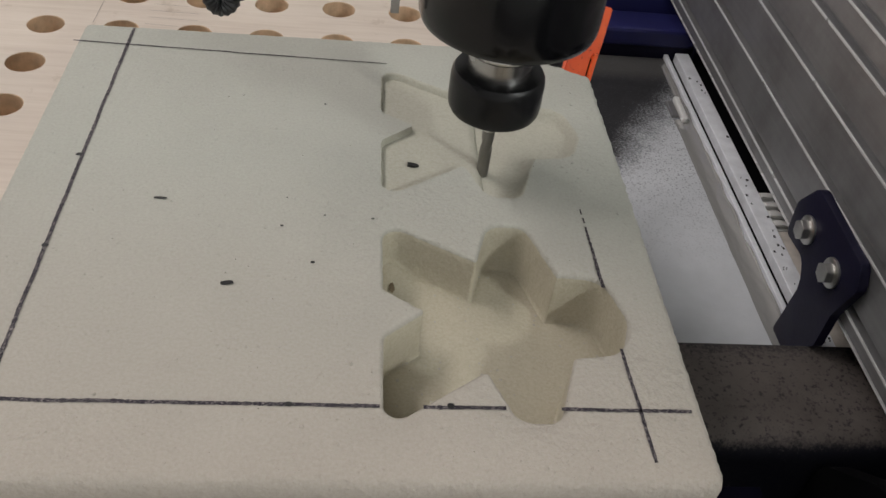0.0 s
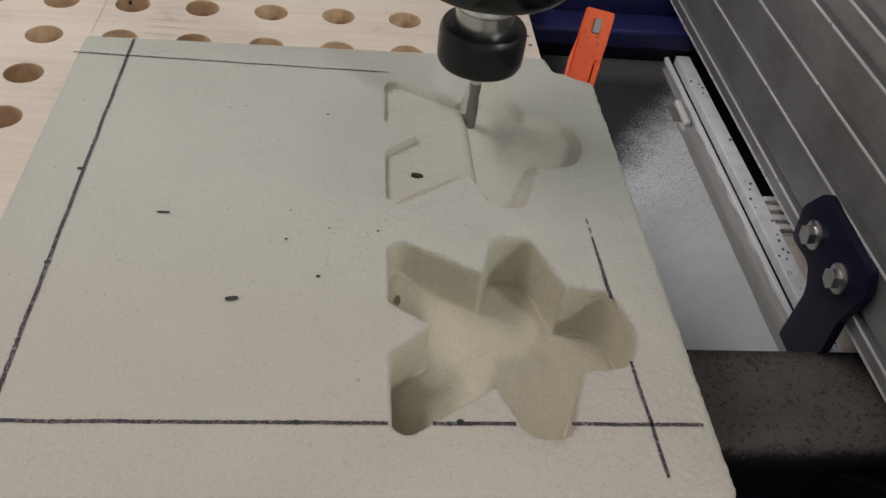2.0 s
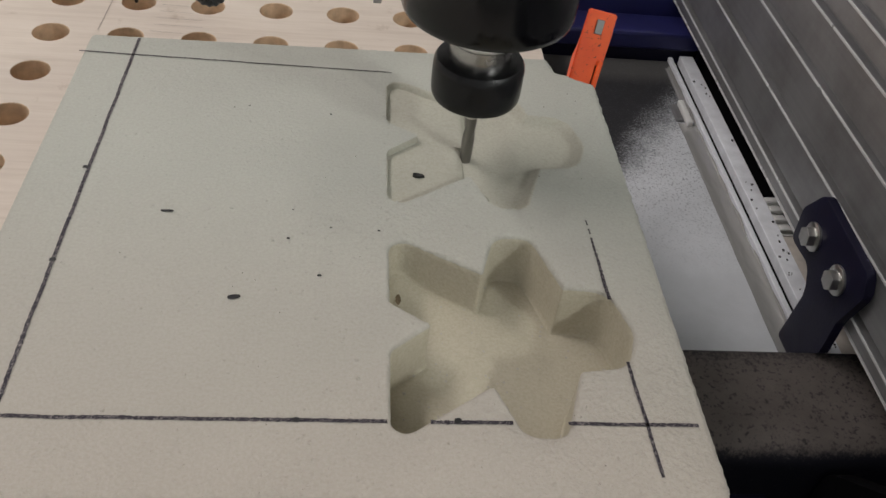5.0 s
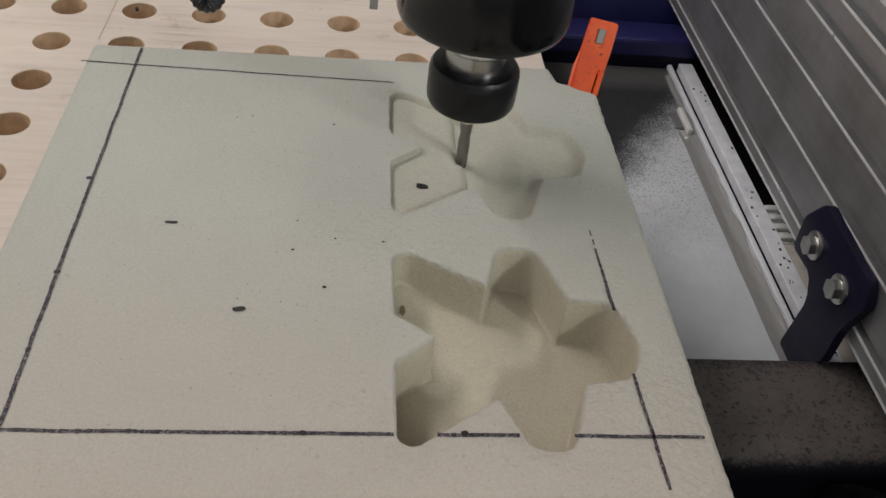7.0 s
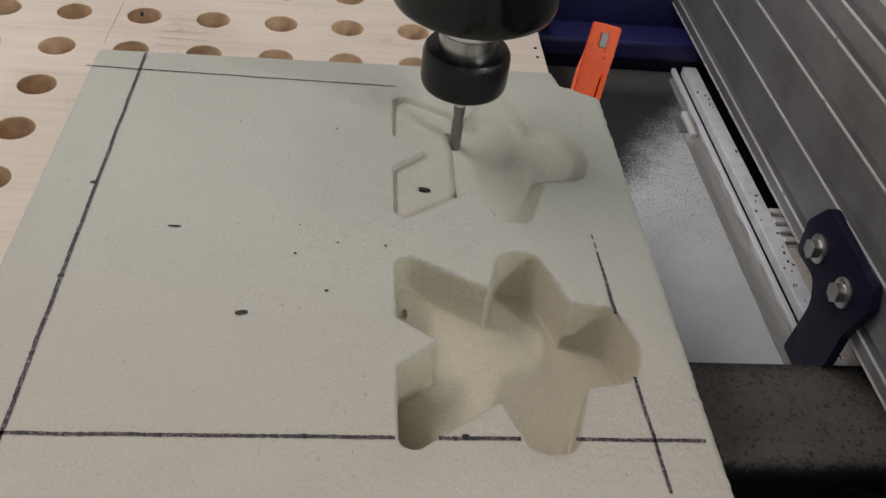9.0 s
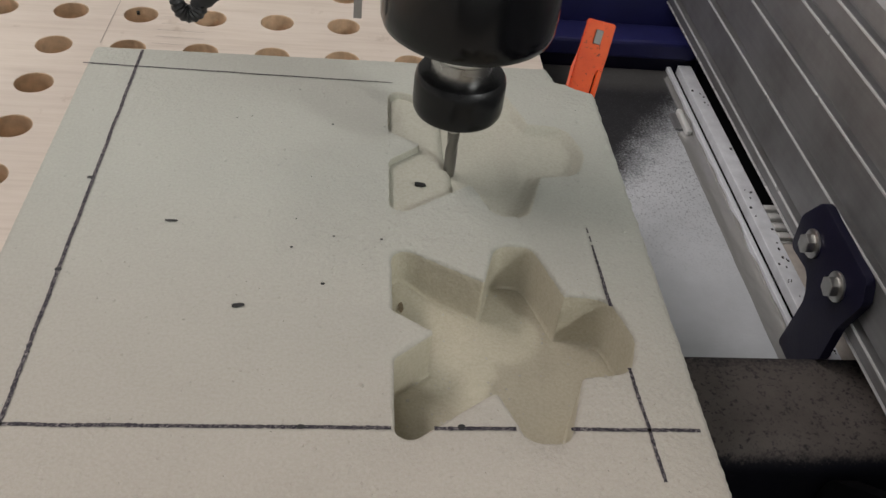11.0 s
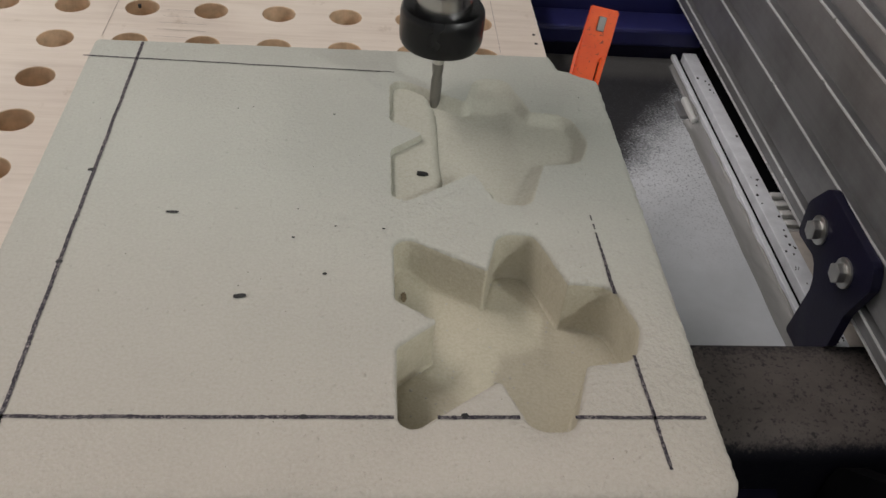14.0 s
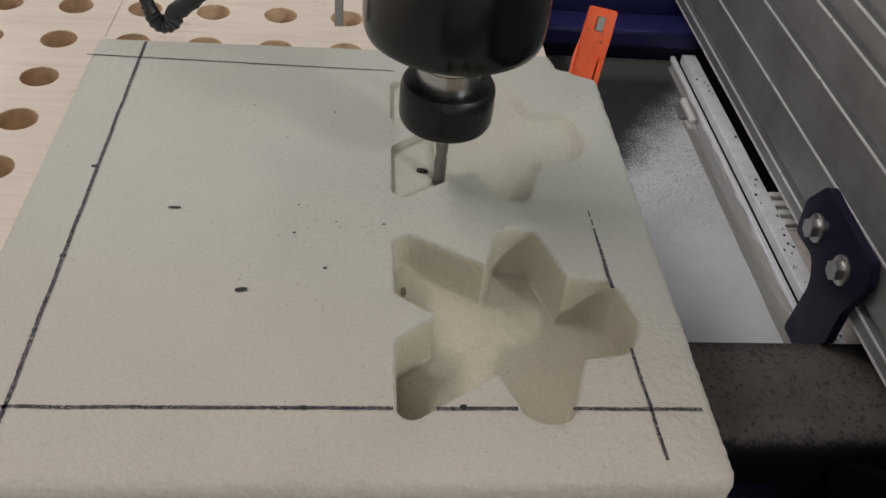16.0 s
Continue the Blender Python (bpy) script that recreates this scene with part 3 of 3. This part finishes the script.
def uncut_layer():
    t = thing("uncut_layer", "remaining cream foam layer ahead of the cutter", "foam layer", (0, 0, BOARD_Z + .0005))
    pieces = []
    for k in range(STRIP_N):
        y0 = STRIP_Y0 + k * STRIP_W
        bm = bmesh.new()
        lift = -BOARD_Z - .0005
        outline = [(-.060, DEEP - .002 + lift), (.0012, DEEP - .002 + lift), (.0010, DEEP + .0006 + lift), (0, DEEP + .0018 + lift), (-.0012, LAYER - .0010 + lift), (-.0028, LAYER - .0002 + lift), (-.0045, LAYER + lift), (-.060, LAYER + lift)]
        lo = [bm.verts.new((x, y0, z)) for x, z in outline]
        hi = [bm.verts.new((x, y0 + STRIP_W, z)) for x, z in outline]
        bm.faces.new(lo)
        bm.faces.new(hi)
        for i in range(len(outline)):
            j = (i + 1) % len(outline)
            bm.faces.new((lo[i], lo[j], hi[j], hi[i]))
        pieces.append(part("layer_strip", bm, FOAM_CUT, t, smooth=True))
    return pieces


strips = uncut_layer()

# ---- foam crumbs and dark specks left by the cutting ----
def crumbs(count, size, seed, mat, name, label, category, flat=0.7, right=0.0, edge=False):
    rng = random.Random(seed)
    star = rounded(STAR, 4)
    verts, faces = [], []
    ico = [(0, 0, 1), (.9, 0, .3), (.28, .85, .3), (-.73, .53, .3), (-.73, -.53, .3), (.28, -.85, .3), (.73, .53, -.3), (-.28, .85, -.3), (-.9, 0, -.3), (-.28, -.85, -.3), (.73, -.53, -.3)]
    tri = [(0, 1, 2), (0, 2, 3), (0, 3, 4), (0, 4, 5), (0, 5, 1), (1, 6, 2), (2, 7, 3), (3, 8, 4), (4, 9, 5), (5, 10, 1), (6, 7, 2), (7, 8, 3), (8, 9, 4), (9, 10, 5), (10, 6, 1)]
    made = 0
    while made < count:
        x, y = rng.uniform(-.022, .248), rng.uniform(-.028, .225)
        if rng.random() > .15 + .85 * min(1.0, max(0.0, (x + right) / .14)):
            continue
        z = 0.0
        if inside(star, x, y):
            if rng.random() < .7:
                continue
            z = pocket_floor(x, y)
        elif inside(star, x - REAR[0], y - REAR[1]):
            continue
        if abs(x - .039) < .004 and abs(y - .11) < .002 or abs(x - .073) < .004 and abs(y - .059) < .003 or abs(y) < .001:
            continue
        if edge:
            x, y = min(.247, rng.choice((.02, .055, .11, .115, .17, .215)) + rng.gauss(0, .016)), rng.uniform(-.0322, -.0265)
            z = -max(0.0, (-.0287 - y) / .0034) ** 2 * .003
        made += 1
        r = size * rng.uniform(.45, 1.0) ** 1.5 * (1.5 if rng.random() < .06 else 1)
        c, sn, k = math.cos(x * 900), math.sin(x * 900), len(verts)
        for a, b, h in ico:
            j = rng.uniform(.75, 1.2)
            verts.append((x + r * j * (a * c - b * sn), y + r * j * (a * sn + b * c), z + r * flat * (h * j + .2)))
        faces += [(p + k, q + k, w + k) for p, q, w in tri]
    me = bpy.data.meshes.new(name)
    me.from_pydata(verts, [], faces)
    me.materials.append(mat)
    return tagged(new(name, me), label, category, kind="stuff")


crumbs(1800, .00068, 11, FOAM, "foam_crumbs", "fine cream foam crumbs scattered over the block", "foam crumbs", .5)
crumbs(48, .00030, 12, CHIP, "dark_specks", "tiny dark specks scattered over the foam block", "specks", .35, .06)

crumbs(170, .00046, 13, FOAM, "edge_crumbs", "crumbled foam along the front edge of the block", "foam crumbs", .5, .5, True)

# ---- loose black chip in the rear pocket ----
bm = prism(rounded([(-.0026, -.0006, .0003), (-.0012, -.0013, .0003), (.0010, -.0016, .0003), (.0021, -.0011, .0002), (.0034, -.0009, .0002), (.0026, .0000, .0002), (.0018, .0006, .0003), (-.0008, .0012, .0003), (-.0024, .0011, .0002), (-.0019, .0003, .0002)], 2), "z", 0, .0012)
chip = tagged(part("plastic_chip", bm, CHIP, None), "small black chip lying on the pocket floor", "chip")
chip.location = (.1500, .1468, LAYER + .0001)

# ---- perforated plywood board ----
GX, GY, PITCH, HOLE_R = -.0837, .4065, .0483, .0116
BOARD_X1, BOARD_X0, BOARD_Y0, BOARD_T = .2530, -.42, -.10, .018


def spoilboard():
    t = thing("spoilboard", "pale birch plywood board with rows of round holes", "plywood board", (0, 0, BOARD_Z - BOARD_T))
    bm = bmesh.new()
    n = 32
    j0, j1, i0, i1 = -5, 10, -7, 6
    for i in range(i0, i1 + 1):
        for j in range(j0, j1 + 1):
            cx, cy = GX + i * PITCH, GY - j * PITCH
            xa, xb = cx - PITCH / 2, cx + PITCH / 2
            if i == i1:
                xb = BOARD_X1
            ya, yb = cy - PITCH / 2, cy + PITCH / 2
            corner = []
            for k in range(n):
                a = 2 * math.pi * k / n
                c, s = math.cos(a), math.sin(a)
                r = 1 / max(abs(c), abs(s))
                px, py = c * r, s * r
                corner.append((cx + px * ((xb - cx) if px > 0 else (cx - xa)), cy + py * PITCH / 2))
            lvl = [(corner, BOARD_T, 0), ([(cx + (HOLE_R + .0004) * math.cos(2 * math.pi * k / n), cy + (HOLE_R + .0004) * math.sin(2 * math.pi * k / n)) for k in range(n)], BOARD_T, 0),
                   ([(cx + HOLE_R * math.cos(2 * math.pi * k / n), cy + HOLE_R * math.sin(2 * math.pi * k / n)) for k in range(n)], BOARD_T - .0006, 1),
                   ([(cx + HOLE_R * math.cos(2 * math.pi * k / n), cy + HOLE_R * math.sin(2 * math.pi * k / n)) for k in range(n)], 0, 1)]
            rs = [[bm.verts.new((x, y, z)) for x, y in lp] for lp, z, _ in lvl]
            for q in range(3):
                for k in range(n):
                    f = bm.faces.new((rs[q][k], rs[q][(k + 1) % n], rs[q + 1][(k + 1) % n], rs[q + 1][k]))
                    f.material_index = lvl[q + 1][2]
    xa, ya, yb = GX + (i0 - .5) * PITCH, GY - (j1 + .5) * PITCH, GY - (j0 - .5) * PITCH
    for quad in (((BOARD_X1, ya), (BOARD_X1, yb)), ((xa, ya), (xa, yb)), ((xa, ya), (BOARD_X1, ya)), ((xa, yb), (BOARD_X1, yb))):
        (ax, ay), (bx, by) = quad
        bm.faces.new([bm.verts.new(v) for v in ((ax, ay, 0), (bx, by, 0), (bx, by, BOARD_T), (ax, ay, BOARD_T))])
    me = bpy.data.meshes.new("panel")
    bm.to_mesh(me)
    bm.free()
    me.materials.append(PLY)
    me.materials.append(HOLE_WOOD)
    ob = new("panel", me)
    ob.parent = t

    def scratch(x0, y0, x1, y1, w, name):
        p, q = Vector((x0, y0)), Vector((x1, y1))
        u = (q - p).normalized()
        nn = Vector((-u.y, u.x)) * w / 2
        sm = bmesh.new()
        sm.faces.new([sm.verts.new((*v, BOARD_T + .0002)) for v in (p - nn, q - nn, q + nn, p + nn)])
        part(name, sm, PENCIL, t)

    for k, (xa, xb) in enumerate(((-.0190, .0000), (-.0195, .0040), (-.0205, .0125), (-.0205, .0130), (-.0210, .0010))):
        scratch(xa, .4050 - k * .0095, xb, .4045 - k * .0096, .00035, "pencil_line")
    scratch(-.0530, .4450, -.0545, .3640, .0004, "pencil_line")
    scratch(.2205, .4450, .2200, .3650, .0004, "pencil_line")
    for x, y in ((.2478, .3930), (.2478, .3800), (-.0380, .4100), (-.0010, .3010)):
        sm = lathe([(.0011, BOARD_T - .002), (.0013, BOARD_T + .0003)], 12, x, y)
        part("screw_hole", sm, CHIP, t)
    return t


spoilboard()

# bed slab under the board
t = thing("machine_bed", "dark machine bed slab under the plywood", "machine bed", (0, 0, -.136))
part("slab", boxed(-.41, .236, -.09, .62, .034, .0575, .001), HOLE_WOOD, t)
part("frame", boxed(-.40, .22, .16, .60, 0.0005, .0338, .002), DARK, t)


# ---- machine frame ----
def rail():
    """Side profile with a grooved face."""
    x = .395
    marks = [-.0735, -.0385, -.0030, .0300, .0490]
    t = thing("side_rail", "grey anodised aluminium profile with lengthwise grooves", "aluminium rail", (x, 0, -.0845))
    prof = [(.045, 0), (.0025, 0), (0, .0025)]
    for z in marks:
        h = z + .0845
        prof += [(0, h + .0008), (.0040, h + .0012), (.0040, h + .0050), (.0004, h + .0056), (0, h + .0060)]
    prof += [(0, .150), (.003, .153), (.045, .153)]
    bm = bmesh.new()
    a = [bm.verts.new((px, -.18, pz)) for px, pz in prof]
    b = [bm.verts.new((px, .66, pz)) for px, pz in prof]
    n = len(prof)
    for k in range(n):
        bm.faces.new((a[k], a[(k + 1) % n], b[(k + 1) % n], b[k]))
    bm.faces.new(a)
    bm.faces.new(b)
    part("profile", bm, ALU, t)
    for z in marks:
        h = z + .0845
        part("lip", boxed(-.0010, -.0001, -.18, .66, h - .0011, h + .0006, .0003), LIP, t, "bright bare aluminium edge")
    part("bottom_edge", boxed(.0006, .0030, -.18, .66, -.0007, -.0001), LIP, t)
    return t


rail()


def bracket():
    t = thing("corner_bracket", "dark navy steel bracket bolted to the rail", "bracket", (.3888, 0, -.1345))
    dz = .1345
    outline = rounded([(.2035, -.058 + dz, .008), (.1900, -.0375 + dz, .006), (.1280, -.0400 + dz, .006), (.1215, -.0520 + dz, .006), (.1300, -.0800 + dz, .010), (.1300, -.1050 + dz, .004),
                       (.1360, -.1130 + dz, .002), (.1360, -.1345 + dz, .0005), (.1705, -.1345 + dz, .003), (.1660, -.0920 + dz, .010), (.1755, -.0785 + dz, .006), (.2015, -.0810 + dz, .005)], 4)
    part("plate", prism(outline, "x", 0, .0056, .0005), NAVY, t, smooth=True)
    for y, z in ((.1822, -.0625), (.1460, -.0625)):
        bolt = part("bolt", washer(y, z + dz), ZINC, t, "zinc-plated hex bolt", smooth=True)
        hexa = [(y + .0062 * math.cos(math.pi / 3 * k + .3), z + dz + .0062 * math.sin(math.pi / 3 * k + .3)) for k in range(6)]
        part("head", prism(hexa, "x", -.0064, -.0016, .0004), ZINC, bolt)
    return t


def washer(y, z):
    bm = lathe([(.0088, 0), (.0088, .0012), (.0080, .0018), (.004, .0018)], 32)
    bmesh.ops.transform(bm, matrix=Matrix.Translation((0, y, z)) @ Matrix.Rotation(-math.pi / 2, 4, "Y"), verts=bm.verts)
    return bm


bracket()

t = thing("cross_beam", "black steel cross beam dusted with foam powder", "steel beam", (0, 0, -.240))
part("tube", prism(rounded([(.0640, .0, .004), (.1352, .0, .004), (.1352, .130, .0022), (.0640, .130, .014)], 6), "x", .10, .432), BEAM_TOP, t, smooth=True)
part("flange", boxed(.10, .350, .0560, .0640, .0905, .0925, .0006), NAVY, t)
part("foot", boxed(.11, .20, .072, .132, -.0005, .0002), DARK, t)

t = thing("end_plate", "black machine end plate in shade", "end plate", (0, 0, -.240))
part("plate", prism(rounded([(.060, .010, .004), (.060, .120, .02), (.020, .160, .02), (-.05, .165, .01), (-.05, .010, .004)], 4), "x", .372, .384, .001), DARK, t)


def tray():
    t = thing("dust_tray", "black metal tray covered with pale foam dust", "tray", (0, 0, -.1365))
    part("sheet", boxed(.238, .4035, .1355, .4985, 0, .0022, .0004), TRAY, t)
    part("lip", boxed(.3985, .4025, .1355, .4985, .0023, .0068, .0008), STRIP, t)
    part("rail_strip", boxed(.4085, .4210, .1355, .4985, .0, .0085, .0006), PALE_STRIP, t, "pale aluminium strip with black specks")
    part("groove", boxed(.4030, .4083, .1355, .4985, -.006, .0005), DARK, t)
    part("ledge", boxed(.4213, .4335, .1355, .2600, .0, .0060, .0006), LEDGE, t, "dusty brown ledge")
    # a strip of slack clear film lies along the lip, creased where it turns up
    def film(name, x0, x1, y0, y1, crest, sd):
        bm = bmesh.new()
        rows, m, q = [], 120, 14
        for i in range(m + 1):
            y = y0 + (y1 - y0) * i / m
            sway = .0012 * noise.noise(Vector((y * 18, sd, 0))) + .0003 * noise.noise(Vector((y * 90, sd, 3)))
            row = []
            for j in range(q + 1):
                u = j / q
                z = .0026 + crest * max(0.0, (u - .45) / .55) ** 2 * (1 + .7 * noise.noise(Vector((y * 45, sd, u * 2))))
                z += .0007 * max(0.0, noise.noise(Vector((y * 70, u * 3.5, sd)))) * (.3 + u)
                row.append(bm.verts.new((x0 + (x1 - x0) * u + sway * (1 - .3 * u), y, z)))
            rows.append(row)
        for a, b in zip(rows, rows[1:]):
            for j in range(q):
                bm.faces.new((a[j], a[j + 1], b[j + 1], b[j]))
        part(name, bm, FILM, t, "slack clear plastic film", smooth=True)

    film("film_strip", .3835, .3958, .1400, .4000, .0020, 1.0)
    film("film_fold", .3930, .3966, .1500, .4850, .0036, 4.0)
    rng = random.Random(4)
    bm = bmesh.new()
    for _ in range(34):
        y, x = rng.uniform(.14, .47), rng.uniform(.4098, .4195)
        s = rng.uniform(.0003, .0011)
        box(bm, x - s * rng.uniform(.3, 1), x + s * .5, y - s, y + s * rng.uniform(.3, 1.2), .0086, .0092)
    part("black_flecks", bm, CHIP, t, kind="stuff")
    return t


tray()

# Black panels added to keep light out below the rail and the beam.
t = thing("light_blocker", "black panels added to block light under the machine", "machine skirt", (0, 0, -.240))
part("panel", boxed(.434, .439, -.18, .64, 0, .1553, .0008), DARK, t)
part("front_blocker", boxed(.05, .4338, -.130, -.125, 0, .200, .0008), DARK, t)

t = thing("cable_clip", "grey clip with a white cable tie", "cable clip", (.386, .414, -.1342))
part("clip", boxed(-.004, .002, -.012, .010, 0, .0032, .0008), ALU, t)
part("tie", boxed(.003, .0080, -.020, .014, 0, .0055, .0015), WHITE_PLASTIC, t, "white plastic tie")

t = thing("ribbed_connector", "white ribbed plastic connector beside the strip", "connector", (.4215, .262, -.1365))
part("core", boxed(.0005, .0115, 0, .042, 0, .0050, .001), WHITE_PLASTIC, t)
for k in range(4):
    part("rib", boxed(0, .0122, .002 + k * .0105, .0075 + k * .0105, .0050, .0085, .001), WHITE_PLASTIC, t)


def far_frame():
    t = thing("blue_crossbar", "blue powder-coated crossbar behind the tray", "crossbar", (0, 0, -.1365))
    part("flange", boxed(.20, .4245, .4990, .5340, .0120, .0290, .0030), BLUE, t)
    # Navy here puts the shade on the bar's front face into its colour.
    part("shaded_front", boxed(.20, .4245, .5010, .5330, 0, .0119), NAVY, t)
    part("web", boxed(.20, .4245, .5345, .5400, 0, .110, .001), BLUE, t)
    part("upright", boxed(.425, .470, .4985, .5560, 0, .0500, .002), NAVY, t)
    t = thing("gantry_base", "dark blue machine end panel", "end panel", (0, 0, -.1365))
    part("panel", boxed(.10, .47, .600, .610, 0, .30, .002), BLUE, t)
    for x in (.300, .322, .338):
        part("cable", boxed(x, x + .006, .590, .5995, 0, .30, .002), NAVY, t)
    part("tie_bar", boxed(.36, .40, .54, .60, .09, .11, .002), NAVY, t)


far_frame()


def clamp():
    """Orange sheet-steel clamp lever standing behind the block."""
    t = thing("lever_clamp", "chipped orange steel lever clamp on the board edge", "clamp", (.2525, .2640, BOARD_Z))
    lever = part("lever", lever_mesh(), ORANGE, t)
    part("slot", boxed(-.0024, .0024, -.0005, .0005, -.0044, .0044, .0004), CARBIDE, lever, "grey steel rivet plate").matrix_basis = lever_frame(.0715, .0006)
    rib = part("side_flange", boxed(.0054, .0086, -.0022, .0040, .002, .0525, .0008), ORANGE, lever)
    rib.matrix_basis = lever_frame(0, 0)
    # Black strip laid on the face for the shaded line beside the flange.
    gap = part("gap_shade", boxed(.0047, .0053, -.0003, .0, .014, .0490), DARK, lever)
    gap.matrix_basis = lever_frame(0, 0)
    part("jaw", boxed(-.020, .006, -.002, .012, .0004, .012, .001), ORANGE, t)
    return t


LEAN_Y, LEAN_X = .42, .20


def lever_frame(s, up):
    """A pose on the lever's face, s along it."""
    d = Vector((LEAN_X, LEAN_Y, 1)).normalized()
    side = Vector((1, -.1, -LEAN_X)).normalized()
    side = (side - d * side.dot(d)).normalized()
    face = d.cross(side)
    m = Matrix((side, face, d)).transposed().to_4x4()
    m.translation = d * s - face * up if face.y > 0 else d * s + face * up
    return m


def lever_mesh():
    bm = bmesh.new()
    rows = []
    for s, w, dep in ((.000, .0084, .010), (.030, .0088, .011), (.050, .0092, .012), (.057, .0093, .0075), (.062, .0096, .004), (.081, .0094, .0030)):
        m = lever_frame(s, 0)
        rows.append([bm.verts.new(m @ Vector(v)) for v in ((-w, 0, 0), (w, 0, 0), (w * .92, dep, 0), (-w * .92, dep, 0))])
    for a, b in zip(rows, rows[1:]):
        for k in range(4):
            bm.faces.new((a[k], a[(k + 1) % 4], b[(k + 1) % 4], b[k]))
    bm.faces.new(rows[0])
    bm.faces.new(rows[-1])
    bmesh.ops.bevel(bm, geom=list(bm.edges), offset=.0008, segments=2, affect="EDGES")
    return bm


clamp()


# ---- the cutting head ----
def cutting_head():
    t = thing("router_spindle", "black router spindle with collet nut and cutter", "router spindle", (0, 0, DEEP))
    o = -DEEP
    part("housing", lathe([(.010, .0775 + o), (.0330, .0749 + o), (.0362, .0752 + o), (.0378, .0764 + o), (.0387, .0792 + o), (.0390, .085 + o), (.0390, .30 + o)], 96), BLACK_BODY, t, smooth=True)
    nose = part("nose", lathe([(.0138, .0610 + o), (.0145, .0612 + o), (.0147, .0618 + o), (.0147, .0626 + o), (.0145, .0632 + o), (.0145, .0795 + o)], 64), STEEL, t, "polished steel spindle nose", smooth=True)
    part("nose_collar", lathe([(.0145, .0450 + o), (.0145, .0609 + o)], 64), DARK_STEEL, nose, "dark polished steel collar", smooth=True)
    nut = part("collet_nut", nut_mesh(o), BLACK_NUT, t, "black collet nut", smooth=True)
    cutter = part("cutter", cutter_mesh(o), CARBIDE, t, "grey carbide end mill", smooth=True)
    part("shank", lathe([(.0030, .0190 + o), (.0032, .0200 + o), (.0032, .0320 + o)], 24), STEEL, cutter, smooth=True)
    bar = boxed(-.0018, .0018, -.0008, .0008, 0, .155, .0003)
    bo = part("hanging_strip", bar, FILM, t, "clear plastic strip")
    bo.location = (-.0485, .0, .0755 + o)
    part("arm", boxed(-.052, .0, .020, .030, .235 + o, .245 + o, .001), BLACK_BODY, t)
    cb = part("cable", cable_mesh(), RUBBER, t, "black ribbed cable loop", smooth=True)
    cb.location = (-.1210, .0, .0735 + o)
    part("cable_arm", boxed(-.175, -.030, .004, .012, .225 + o, .235 + o, .001), BLACK_BODY, t)
    return t


def nut_mesh(o):
    """Round nut with wrench slots near its top."""
    prof = [(.0040, .0318), (.0150, .0312), (.0186, .0308), (.0202, .0316), (.0211, .0335), (.0214, .0365), (.0214, .0475), (.0210, .0500), (.0200, .0516), (.0180, .0522), (.0140, .0522)]
    return lathe([(r, z + o) for r, z in prof], 96)


def cutter_mesh(o):
    """Two-flute end mill with a twist."""
    bm = bmesh.new()
    rings, n, m = [], 20, 26
    for i in range(m + 1):
        z = DEEP + .0265 * i / m
        tw = i / m * 4.2
        row = []
        for k in range(n):
            a = 2 * math.pi * k / n
            flute = max(0.0, math.cos(2 * (a - tw))) ** 2 * (.18 if i < m - 3 else .18 * (m - i) / 4)
            r = BIT_R * (1 - flute)
            row.append(bm.verts.new((r * math.cos(a), r * math.sin(a), z + o)))
        rings.append(row)
    for a, b in zip(rings, rings[1:]):
        for k in range(n):
            bm.faces.new((a[k], a[(k + 1) % n], b[(k + 1) % n], b[k]))
    bm.faces.new(rings[0])
    bm.faces.new(rings[-1])
    return bm


def cable_mesh():
    """A U-shaped loop of ribbed cable."""
    path = []
    for i in range(121):
        s = i / 120
        if s < .3:
            path.append(Vector((-.0045 - .050 * (.3 - s) / .3, .002, .005 + .16 * (.3 - s) / .3)))
        elif s < .45:
            a = math.pi * (s - .3) / .15
            path.append(Vector((.0005 - .0050 * math.cos(a), .002 - .002 * (s - .3) / .15, .005 - .0065 * math.sin(a))))
        else:
            q = (s - .45) / .55
            path.append(Vector((.0055 + .105 * q ** .85, 0, .005 + .16 * q ** 1.1)))
    bm = bmesh.new()
    rings, n = [], 10
    for i, p in enumerate(path):
        d = (path[min(i + 1, 120)] - path[max(i - 1, 0)]).normalized()
        u = d.cross(Vector((0, 1, 0))).normalized()
        r = (.0016 + .0018 * min(1, max(0, (i - 30) / 12))) + (.0006 if i % 2 else 0)
        rings.append([bm.verts.new(p + (u * math.cos(2 * math.pi * k / n) + Vector((0, 1, 0)) * math.sin(2 * math.pi * k / n)) * r) for k in range(n)])
    for a, b in zip(rings, rings[1:]):
        for k in range(n):
            bm.faces.new((a[k], a[(k + 1) % n], b[(k + 1) % n], b[k]))
    return bm


head = cutting_head()


# ---- what moves ----
def head_at(t):
    for (t0, x0, y0), (t1, x1, y1) in zip(HEAD, HEAD[1:]):
        if t0 <= t <= t1:
            s = (t - t0) / (t1 - t0)
            return x0 + (x1 - x0) * s, y0 + (y1 - y0) * s
    return HEAD[-1][1:]


def motions():
    walk(head, [(t, pose(x, y, DEEP)) for t, x, y in HEAD])
    for k, piece in enumerate(strips):
        mid = STRIP_Y0 + (k + .5) * STRIP_W
        edge = .1830
        rows = [(0, edge)]
        for i in range(1, 161):
            t = i / 10
            x, y = head_at(t)
            if abs(y - mid) < STRIP_W and x - BIT_R < edge - .0004:
                if rows[-1][0] < t - .1:
                    rows.append((t - .1, edge))
                edge = x - BIT_R
                rows.append((t, edge))
        if rows[-1][0] < 16:
            rows.append((16, edge))
        walk(piece, [(t, pose(e, 0, 0)) for t, e in rows])


motions()
